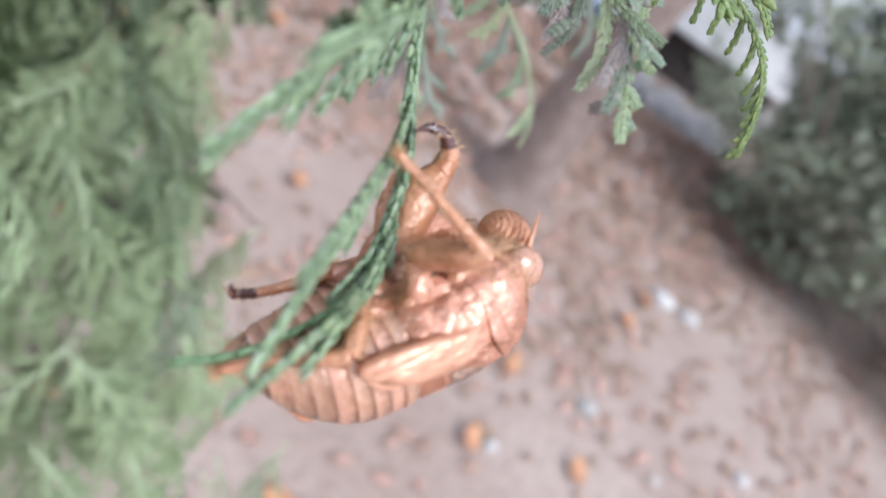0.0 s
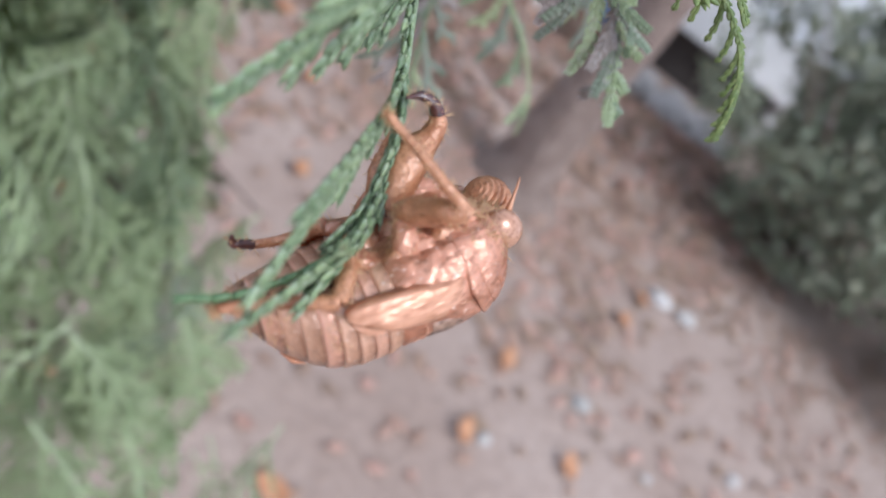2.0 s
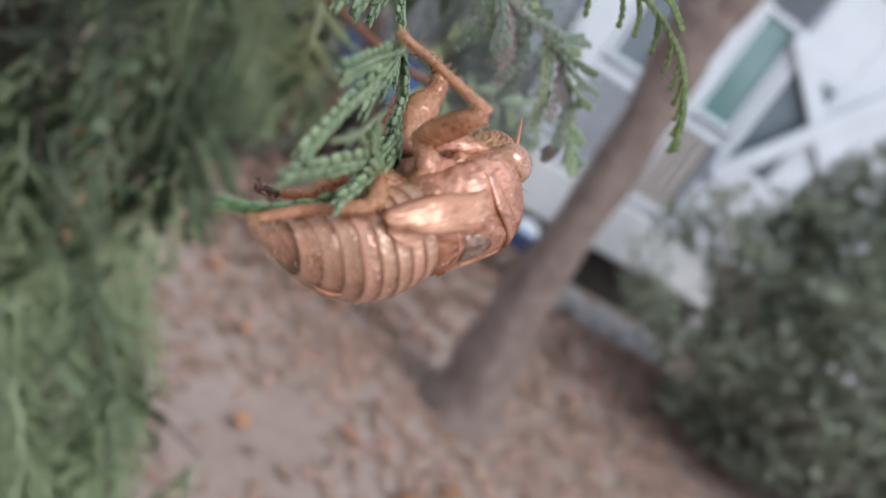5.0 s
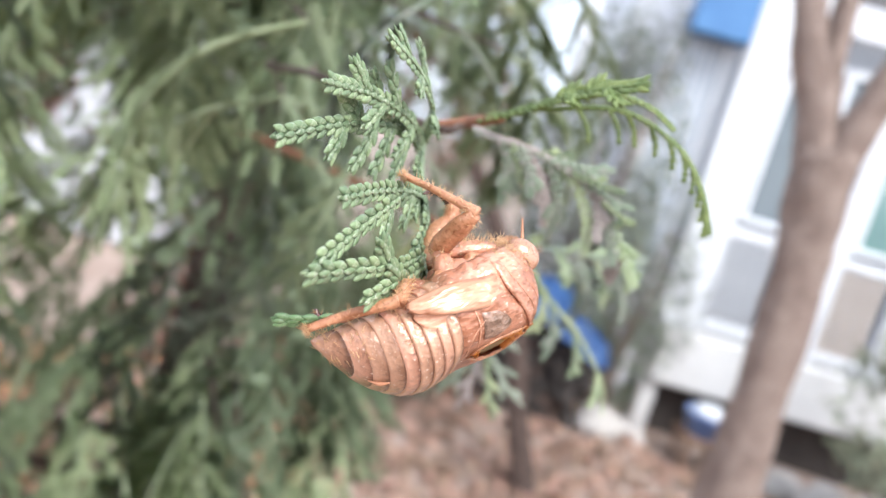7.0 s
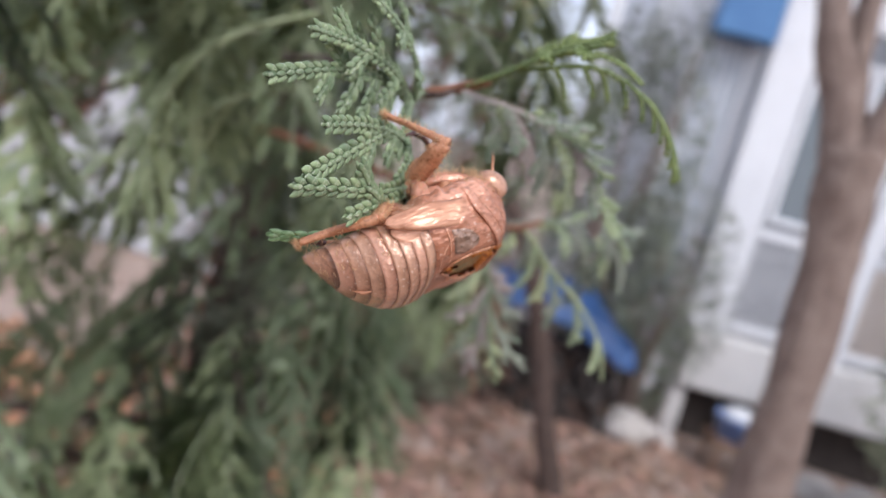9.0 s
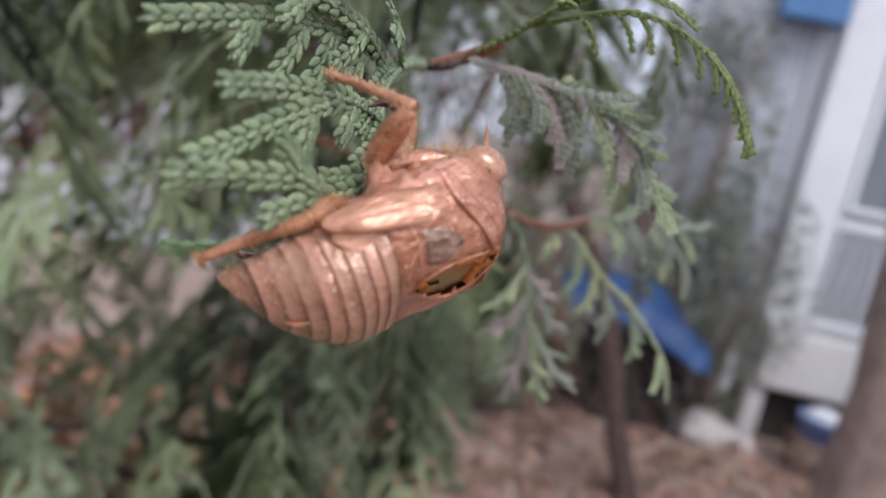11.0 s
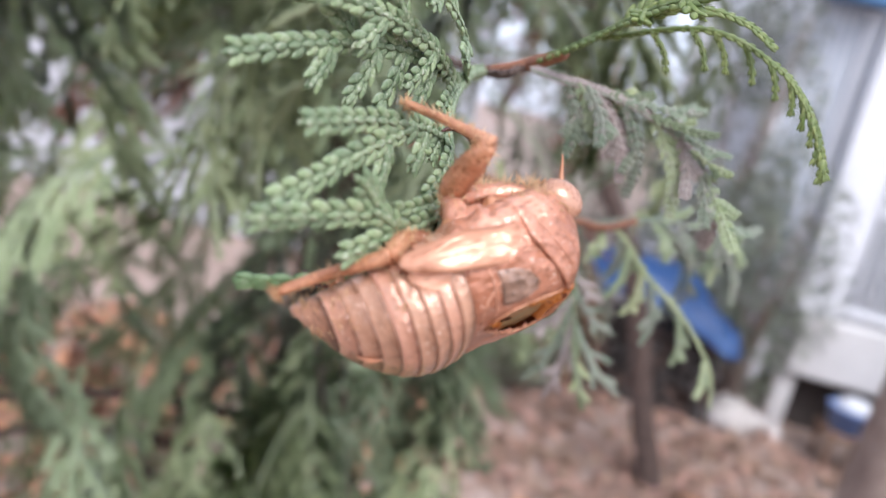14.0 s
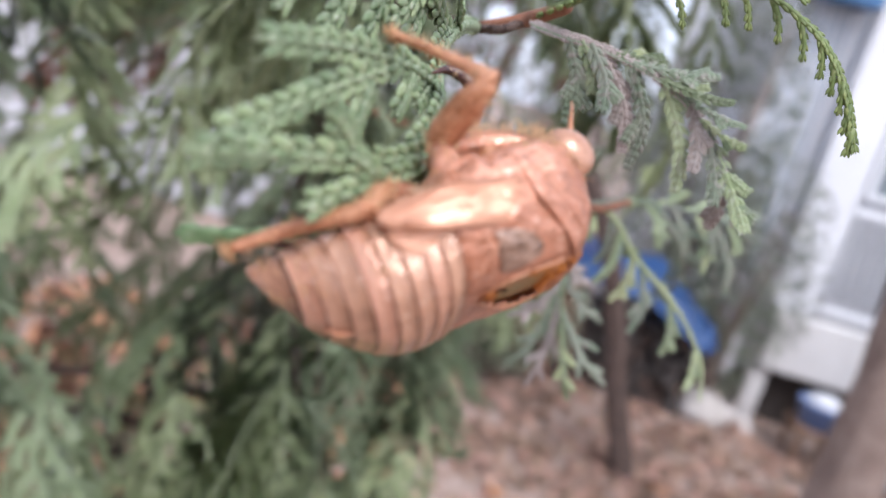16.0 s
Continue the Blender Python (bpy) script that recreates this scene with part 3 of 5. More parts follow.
def bush(name, label, centre, radii, count, mat, seed, size=(0.03, 0.06), bare=12):
    b = thing(name, label, "bush", pose(*centre))
    rng = random.Random(seed)
    for i in range(bare):
        bm = bmesh.new()
        w, e = rng.uniform(0, 6.28), rng.uniform(0.35, 1.0)
        tip = Vector((math.cos(w) * radii[0] * e, math.sin(w) * radii[1] * e, radii[2] * rng.uniform(0.5, 1.7)))
        tube(bm, [(0.05 * math.cos(w), 0.05 * math.sin(w), -0.02), tip * 0.45 + Vector((0, 0, 0.1)), tip], [0.014, 0.01, 0.004], 6, 6)
        part("stem", bm, BARK_GREY, b)
    bm = bmesh.new()
    n = 0
    while n < count:
        p = Vector((rng.uniform(-1, 1), rng.uniform(-1, 1), rng.uniform(-0.95, 1)))
        r = p.length
        if r > 1 or r < 0.35 or noise.noise(p * 2.3 + Vector((seed, 0, 0))) < -0.32 + 0.25 * r:
            continue
        c = Vector((p.x * radii[0], p.y * radii[1], (p.z + 0.98) * radii[2]))
        leaf_mesh(bm, Matrix.Translation(c) @ pose(0, 0, 0, rng.uniform(-60, 60), rng.uniform(-60, 60), rng.uniform(0, 360)), rng.uniform(*size), rng.uniform(*size) * 0.45, 0.3)
        n += 1
    part("foliage", bm, mat, b, kind="stuff")


make_big_tree()
bush("tall_shrub", "tall thin grey-green shrub growing beside the porch", (0.74, 4.2, 0), (0.42, 0.22, 1.2), 3200, SHRUB_LEAF, 13, (0.035, 0.06), 14)
bush("tall_shrub", "tall thin grey-green shrub behind the tarpaulin", (0.02, 4.45, 0), (0.6, 0.25, 1.25), 3600, SHRUB_LEAF, 23, (0.035, 0.06), 14)
bush("evergreen_bush", "dense dark green evergreen bush growing from the earth", (2.7, 2.75, 0), (1.0, 0.85, 0.66), 6000, BUSH_LEAF, 3, (0.045, 0.085), 26)
bush("evergreen_bush", "low dark green evergreen bush growing from the earth", (3.7, 2.1, 0), (0.9, 0.8, 0.6), 4800, BUSH_LEAF, 7, (0.045, 0.085), 22)
bush("evergreen_bush", "tall dark green evergreen bush beside the house", (2.9, 3.15, 0), (0.45, 0.4, 0.92), 4200, BUSH_LEAF, 17, (0.045, 0.085))
bush("low_shrub", "low brownish-green shrub beside the tarpaulin", (-0.12, 3.3, 0), (0.42, 0.3, 0.4), 2600, BUSH_LEAF, 19, (0.035, 0.06))
bush("bare_shrub", "grey-green thin-leaved shrub beside the porch", (1.05, 3.95, 0), (0.42, 0.3, 0.7), 2300, SHRUB_LEAF, 9, (0.03, 0.055), 18)


# ---- conifer sprays ----
def bead(bm, m, length, width, thick):
    """A small flat leaf scale with a blunt tip: 24 triangles."""
    ring1 = [(0.25, 0.8), (0.52, 1.0), (0.8, 0.5)]
    base, tip = bm.verts.new(m @ Vector((0, 0, 0))), bm.verts.new(m @ Vector((length, 0, 0)))
    rings = []
    for s, w in ring1:
        rings.append([bm.verts.new(m @ Vector((s * length, w * width * 0.5 * y, w * thick * 0.5 * z))) for y, z in ((1, 0), (0.5, 0.87), (-0.5, 0.87), (-1, 0), (-0.5, -0.87), (0.5, -0.87))])
    for k in range(6):
        bm.faces.new((base, rings[0][(k + 1) % 6], rings[0][k]))
        bm.faces.new((tip, rings[-1][k], rings[-1][(k + 1) % 6]))
        for a, b in zip(rings[:-1], rings[1:]):
            bm.faces.new((a[k], a[(k + 1) % 6], b[(k + 1) % 6], b[k]))


def low_bead(bm, m, length, width, thick):
    v = [bm.verts.new(m @ Vector(q)) for q in ((0, 0, 0), (0.6 * length, width / 2, 0), (0.6 * length, -width / 2, 0), (0.55 * length, 0, thick / 2), (0.55 * length, 0, -thick / 2), (length, 0, 0))]
    for a, b, c in ((0, 1, 3), (0, 3, 2), (0, 2, 4), (0, 4, 1), (5, 3, 1), (5, 2, 3), (5, 4, 2), (5, 1, 4)):
        bm.faces.new((v[a], v[b], v[c]))


def mini_bead(bm, m, length, width, thick):
    """The smallest solid scale: four triangles."""
    a, b, c, d = [bm.verts.new(m @ Vector(q)) for q in ((0, 0, 0), (0.55 * length, width / 2, -thick / 2), (0.55 * length, -width / 2, thick / 2), (length, 0, 0))]
    for f in ((a, b, c), (d, c, b), (a, d, b), (a, c, d)):
        bm.faces.new(f)


def frame_along(p, ahead, normal):
    x = ahead.normalized()
    z = (normal - x * normal.dot(x)).normalized()
    y = z.cross(x)
    return Matrix(((x.x, y.x, z.x, p.x), (x.y, y.y, z.y, p.y), (x.z, y.z, z.z, p.z), (0, 0, 0, 1)))


def spray_mesh(seed, mat, length=0.17, droop=0.05):
    """A flat fan of fingers, each a chain of small scales."""
    rng = random.Random(seed)
    bm = bmesh.new()
    axis = spline([(0, 0, 0), (length * 0.35, 0.004, -droop * 0.1), (length * 0.7, 0, -droop * 0.4), (length, -0.004, -droop)], 40)
    tube(bm, axis[::8], [0.0016, 0.0012, 0.0009, 0.0006, 0.0004, 0.0003], 5, 10)
    up = Vector((0, 0, 1))

    def chain(start, ahead, reach, fine, bend):
        step, p, d = 0.004, Vector(start), ahead.normalized()
        n = max(2, int(reach / step))
        for i in range(n):
            w = (0.0034 if fine else 0.0038) * (1 - 0.4 * i / n)
            for s in (1, -1):
                mini_bead(bm, frame_along(p, d, up) @ pose(0, 0, 0, rng.uniform(-12, 12), 0, s * 22), 0.0075, w * 1.0, 0.0016)
            p = p + d * step
            d = (d + Vector((0, 0, bend))).normalized()
            if not fine and i % 2 == 1 and i < n - 2 and rng.random() < 0.85:
                side = up.cross(d).normalized() * (1 if (i // 2) % 2 else -1)
                chain(p, d * 0.75 + side * 0.65, reach * rng.uniform(0.15, 0.45) * (1 - 0.5 * i / n), True, bend)

    for n_side, i in enumerate(range(3, 38, 3)):
        s = 1 if n_side % 2 else -1
        d = (axis[i + 1] - axis[i - 1]).normalized()
        side = up.cross(d).normalized() * s
        reach = length * (0.12 + 0.46 * math.sin(math.pi * (0.1 + 0.85 * i / 40))) * rng.uniform(0.5, 1.15)
        chain(axis[i], d * rng.uniform(0.7, 1.1) + side * rng.uniform(0.5, 0.8) + up * rng.uniform(-0.15, 0.1), reach, False, -0.04)
    chain(axis[-1], axis[-1] - axis[-2], 0.02, True, -0.02)
    return finish(bm, "spray", mat, False)


def finger_spray(seed, mat, length=0.11, fingers=11, droop=0.35, width=0.0036):
    """A coarser spray: an arched axis with long drooping fingers of overlapping scales on both sides."""
    rng = random.Random(seed)
    bm = bmesh.new()
    axis = spline([(0, 0, 0), (length * 0.4, 0.003, length * 0.06), (length * 0.75, 0, -length * 0.06), (length, -0.003, -length * droop)], 40)
    tube(bm, axis[::8], [0.0013, 0.0011, 0.0009, 0.0007, 0.0005, 0.0004], 5, 10)
    up = Vector((0, 0, 1))

    def finger(p, d, reach, w, bend):
        step = w * 0.95
        n = max(3, int(reach / step))
        for i in range(n):
            k = 1 - 0.45 * (i / n) ** 2
            m = frame_along(p, d, up)
            mini_bead(bm, m, w * 1.8 * k, w * 0.7 * k, w * 0.4 * k)
            for s in (1, -1):
                mini_bead(bm, m @ pose(0, 0, 0, rng.uniform(-10, 10), 0, s * rng.uniform(16, 36)), w * rng.uniform(1.2, 1.8) * k, w * 0.6 * k, w * 0.28 * k)
            p = p + d * step
            d = (d + Vector((rng.uniform(-0.02, 0.02), rng.uniform(-0.02, 0.02), bend))).normalized()
            if w > 0.003 and i > 1 and i < n - 2 and rng.random() < 0.22:
                side = up.cross(d).normalized() * rng.choice((1, -1))
                finger(p, (d * 0.8 + side * 0.6).normalized(), reach * rng.uniform(0.18, 0.32), w * 0.8, bend)

    for k in range(fingers):
        i = int(4 + 34 * k / fingers)
        d = (axis[i + 1] - axis[i - 1]).normalized()
        side = up.cross(d).normalized() * (1 if k % 2 else -1)
        reach = length * (0.2 + 0.3 * math.sin(math.pi * (0.15 + 0.75 * k / fingers))) * rng.uniform(0.7, 1.15)
        finger(axis[i], (d * rng.uniform(0.75, 1.0) + side * rng.uniform(0.5, 0.75) - up * 0.1).normalized(), reach, width, -0.05)
    finger(axis[-1], (axis[-1] - axis[-2]).normalized(), length * 0.15, width, -0.04)
    return finish(bm, "spray", mat, False)


def joined_sprays(name, sprays, mat, parent):
    """Many sprays as one mesh."""
    verts, faces = [], []
    for me, m in sprays:
        k = len(verts)
        verts += [m @ v.co for v in me.vertices]
        faces += [[k + i for i in p.vertices] for p in me.polygons]
    me = bpy.data.meshes.new(name)
    me.from_pydata(verts, [], faces)
    me.materials.append(mat)
    ob = new(name, me)
    ob.parent = parent
    tagged(ob, kind="stuff")


def make_conifer():
    rng = random.Random(21)
    c = thing("conifer", "green cypress tree with flat drooping sprays of scale leaves", "tree")
    bm = bmesh.new()
    tube(bm, [(-0.27, 0.68, -0.04), (-0.26, 0.66, 0.3), (-0.23, 0.62, 0.8), (-0.2, 0.6, 1.25), (-0.21, 0.58, 1.8), (-0.22, 0.58, 2.5)], [0.045, 0.032, 0.028, 0.024, 0.018, 0.008], 10, 24, 0.25)
    part("trunk", bm, BARK_DARK, c, "dark reddish-brown trunk")
    bm = bmesh.new()
    tube(bm, [(-0.55, 0.62, -0.04), (-0.55, 0.62, 0.4), (-0.545, 0.615, 0.55), (-0.54, 0.61, 0.68)], [0.016, 0.013, 0.011, 0.009], 8, 16, 0.2)
    part("trunk", bm, BARK_GREY, c, "thin grey second stem")
    meshes = [finger_spray(1, SPRAY_GREEN, 0.15, 13), finger_spray(2, SPRAY_GREEN, 0.13, 11, 0.5), finger_spray(3, SPRAY_LIGHT, 0.14, 12), finger_spray(4, SPRAY_GREY, 0.14, 11, 0.45), spray_mesh(5, SPRAY_GREEN), spray_mesh(6, SPRAY_LIGHT, 0.15, 0.06), finger_spray(7, SPRAY_BROWN, 0.11, 8, 0.5, 0.003)]

    def limit(el):
        return float(np.interp(el, [-67, -55, -45, -33, -25, -17, -10, 0, 10, 25], [45, 20, 6, 0, -2, 2, 5, 10, 13, 13]))

    made, limbs = 0, []
    while made < 232:
        az, el = rng.uniform(-62, 14), rng.uniform(-58, 30)
        dist = rng.uniform(0.3, 0.88) if el > -20 else rng.uniform(0.45, 0.95)
        if az > limit(el) - 9 * (0.2 / dist):
            continue
        if -38 < az < -20 and -13 < el < -3 and noise.noise(Vector((az * 0.16, el * 0.2, 5))) > -0.12:
            continue
        tip = Vector((math.sin(radians(az)) * math.cos(radians(el)), math.cos(radians(az)) * math.cos(radians(el)), math.sin(radians(el)))) * dist + Vector((0, 0, 1.25))
        if tip.z < 0.12:
            continue
        out_way = Vector((tip.x + 0.22, tip.y - 0.6, 0))
        yaw = math.degrees(math.atan2(out_way.y, out_way.x)) + rng.uniform(-45, 45)
        m = Matrix.Translation(tip) @ pose(0, 0, 0, rng.uniform(-40, 40), rng.uniform(10, 75), yaw) @ Matrix.Translation((-0.12, 0, 0))
        if (m @ Vector((0.17, 0, 0))).length < 0 or (m.translation - Vector((0, 0, 1.25))).length < 0.16 or (m @ Vector((0.15, 0, -0.04)) - Vector((0, -0.05, 1.26))).length < 0.19:
            continue
        end = m @ Vector((0.14, 0, -0.03))
        rel = end - Vector((0, 0, 1.25))
        if math.degrees(math.atan2(rel.x, rel.y)) > limit(math.degrees(math.asin(rel.z / rel.length))) + 3:
            continue
        low = el < -12
        if az < -22 and el < -13 and rng.random() < 0.12:
            continue
        # greens picked by place; lighter ones stand in for stronger daylight
        ob = new("spray", meshes[rng.choices((0, 1, 2, 3, 4, 5, 6), (1, 1, 7, 2, 1, 4, 0.7) if low else (3, 2, 6, 3, 2, 4, 1.2) if az > -30 else (4, 3, 2, 2, 3, 1, 1.3))[0]])
        ob.parent = c
        ob.matrix_basis = m @ Matrix.Scale(rng.uniform(0.75, 1.15), 4)
        made += 1
        if made % 9 == 0:
            limbs.append(m.translation.copy())
    # high sprays against the wall behind, lighter greens mixed in as daylight on them
    for k in range(52):
        az, el, dist = rng.uniform(-58, -26), rng.uniform(0, 26), rng.uniform(0.42, 0.85)
        p = Vector((math.sin(radians(az)) * math.cos(radians(el)), math.cos(radians(az)) * math.cos(radians(el)), math.sin(radians(el)))) * dist + Vector((0, 0, 1.25))
        ob = new("spray", meshes[rng.choice((2, 5, 0, 3, 0, 1))])
        ob.parent = c
        ob.matrix_basis = Matrix.Translation(p) @ pose(0, 0, 0, rng.uniform(-50, 50), rng.uniform(20, 70), rng.uniform(-180, -20)) @ Matrix.Translation((-0.1, 0, 0))
        if k % 5 == 0:
            limbs.append(ob.matrix_basis.translation.copy())
    # low light-green sprays in front of the stem
    for k in range(16):
        az, el, dist = rng.uniform(-20, -5), rng.uniform(-33, -21), rng.uniform(0.48, 0.75)
        p = Vector((math.sin(radians(az)) * math.cos(radians(el)), math.cos(radians(az)) * math.cos(radians(el)), math.sin(radians(el)))) * dist + Vector((0, 0, 1.25))
        ob = new("spray", meshes[rng.choice((2, 5, 0, 5))])
        ob.parent = c
        ob.matrix_basis = Matrix.Translation(p) @ pose(0, 0, 0, rng.uniform(-40, 40), rng.uniform(20, 55), rng.uniform(-110, -40)) @ Matrix.Translation((-0.1, 0, 0))
    # hanging lower sprays over the earth, all light green to paint in more daylight
    lower = []
    for k in range(120):
        el, dist = rng.uniform(-72, -34), rng.uniform(0.5, 0.98)
        az = rng.uniform(-40, limit(el) - 4)
        p = Vector((math.sin(radians(az)) * math.cos(radians(el)), math.cos(radians(az)) * math.cos(radians(el)), math.sin(radians(el)))) * dist + Vector((0, 0, 1.25))
        m = Matrix.Translation(p) @ pose(0, 0, 0, rng.uniform(-40, 40), rng.uniform(10, 55), rng.uniform(-130, -20)) @ Matrix.Translation((-0.1, 0, 0))
        lower.append((meshes[rng.choice((2, 2, 5, 5, 2))], m))
        if k % 6 == 0:
            limbs.append(m.translation.copy())
    joined_sprays("lower_foliage", lower, SPRAY_LIGHT, c)
    # the inner and far side of the crown; dead brown sprays also colour in shade
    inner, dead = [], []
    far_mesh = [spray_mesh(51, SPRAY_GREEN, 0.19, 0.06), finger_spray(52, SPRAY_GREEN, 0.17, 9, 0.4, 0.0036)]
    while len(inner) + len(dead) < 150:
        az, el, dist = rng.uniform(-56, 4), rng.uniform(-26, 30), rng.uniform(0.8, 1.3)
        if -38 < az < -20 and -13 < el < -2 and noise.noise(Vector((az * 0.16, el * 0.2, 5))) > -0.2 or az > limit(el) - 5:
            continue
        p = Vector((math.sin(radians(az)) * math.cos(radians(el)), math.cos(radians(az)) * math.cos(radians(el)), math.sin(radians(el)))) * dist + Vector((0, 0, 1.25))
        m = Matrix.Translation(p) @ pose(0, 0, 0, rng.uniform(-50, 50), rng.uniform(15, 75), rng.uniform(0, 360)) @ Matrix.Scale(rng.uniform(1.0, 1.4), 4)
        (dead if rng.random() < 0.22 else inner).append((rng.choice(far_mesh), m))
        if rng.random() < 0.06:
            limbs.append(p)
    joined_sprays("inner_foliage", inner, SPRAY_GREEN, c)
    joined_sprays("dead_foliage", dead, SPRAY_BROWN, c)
    for q in limbs:
        z = min(2.2, max(0.25, q.z + rng.uniform(-0.1, 0.15)))
        root = Vector((-0.23, 0.61, z))
        bm = bmesh.new()
        tube(bm, [root, root.lerp(q, 0.5) + Vector((0, 0, 0.04)), q], [0.008, 0.004, 0.001], 6, 8)
        part("limb", bm, BARK_DARK, c)


make_conifer()


# ---- the near twig ----
def scale_mesh(name, mat, length, width, thick):
    """A plump leaf scale, keeled, with a blunt tip that lifts a little."""
    bm = bmesh.new()
    rows = []
    for s, w in ((0.0, 0.35), (0.22, 0.85), (0.45, 1.0), (0.68, 0.82), (0.88, 0.42), (1.0, 0.06)):
        rows.append([bm.verts.new((s * length, w * width * 0.5 * math.cos(k * math.pi / 4), w ** 0.8 * thick * 0.5 * math.sin(k * math.pi / 4) + 0.12 * thick * s * s)) for k in range(8)])
    for a, b in zip(rows[:-1], rows[1:]):
        for k in range(8):
            bm.faces.new((a[k], a[(k + 1) % 8], b[(k + 1) % 8], b[k]))
    bm.faces.new(rows[0])
    bm.faces.new(rows[-1])
    return finish(bm, name, mat)


SCALES = [scale_mesh("scale_leaf", SCALE, 0.0023, 0.00105, 0.00055), scale_mesh("scale_leaf", SCALE, 0.0025, 0.00115, 0.0006)]
BUDS = [scale_mesh("scale_leaf", SCALE_BUD, 0.0024, 0.0011, 0.0008)]
FRESH = [scale_mesh("scale_leaf", SCALE_FRESH, 0.0026, 0.0011, 0.0008)]


def branchlet(owner, pts, normal, step=0.0019, size=1.2, taper=0.85, kinds=None, stem=0.00035, mat=None, spread=20, rng=random.Random(5)):
    """A chain of paired scales along pts, lying flat to normal, with a flat scale on each face between the pairs. Returns its line."""
    kinds = kinds or SCALES
    length = sum((Vector(b) - Vector(a)).length for a, b in zip(pts[:-1], pts[1:]))
    n = max(3, int(length / step))
    line = spline(pts, n)
    bm = bmesh.new()
    tube(bm, pts, [stem * 1.3, stem * 0.6], 6, n)
    normal = Vector(normal).normalized()
    for i in range(n):
        k = size * (1 - (1 - taper) * i / n)
        m = frame_along(line[i], line[i + 1] - line[i], normal)
        for s in (1, -1):
            bead(bm, m @ Matrix.Translation((0.0006 * k, 0, 0.00028 * s * size)), 0.0021 * k, 0.00088 * k, 0.00034 * k)
    ob = part("branchlet", bm, mat or SCALE_STEM, owner)
    for i in range(n):
        k = size * (1 - (1 - taper) * i / n)
        m = frame_along(line[i], line[i + 1] - line[i], normal)
        for s in (1, -1):
            leaf = new("scale_leaf", rng.choice(kinds))
            leaf.parent = ob
            leaf.matrix_basis = m @ Matrix.Translation((0, s * 0.00024 * size, 0)) @ pose(0, 0, 0, rng.uniform(-8, 8), rng.uniform(-5, 5), s * rng.uniform(spread - 4, spread + 4)) @ Matrix.Scale(k * rng.uniform(0.9, 1.1), 4)
    return line


VIEW_EDGE = Vector((0.2387, 0.7865, -0.5696))  # the flat fans are stacked along this way


def flat_normal(pts):
    n = VIEW_EDGE.cross(Vector(pts[-1]) - Vector(pts[0])).normalized()
    n = n if n.y < 0 else -n
    return (n - VIEW_EDGE * 0.25).normalized()


def fan(owner, pts, normal, subs, **kw):
    """A branchlet with shorter branchlets on its sides; subs: where it starts along it, its length, its side and its angle."""
    normal = flat_normal(pts) if normal is None else normal
    line = branchlet(owner, pts, normal, **kw)
    n = len(line) - 1
    normal = Vector(normal).normalized()
    for s, reach, side, angle in subs:
        i = min(n - 1, int(s * n))
        d = (line[i + 1] - line[i]).normalized()
        q = normal.cross(d).normalized() * side
        way = d * math.cos(radians(angle)) + q * math.sin(radians(angle))
        mid = line[i] + way * reach * 0.5
        branchlet(owner, [line[i], mid, mid + (way * 0.9 + d * 0.35).normalized() * reach * 0.5], normal, **{**kw, "size": kw.get("size", 1.25) * 0.92})
    return line


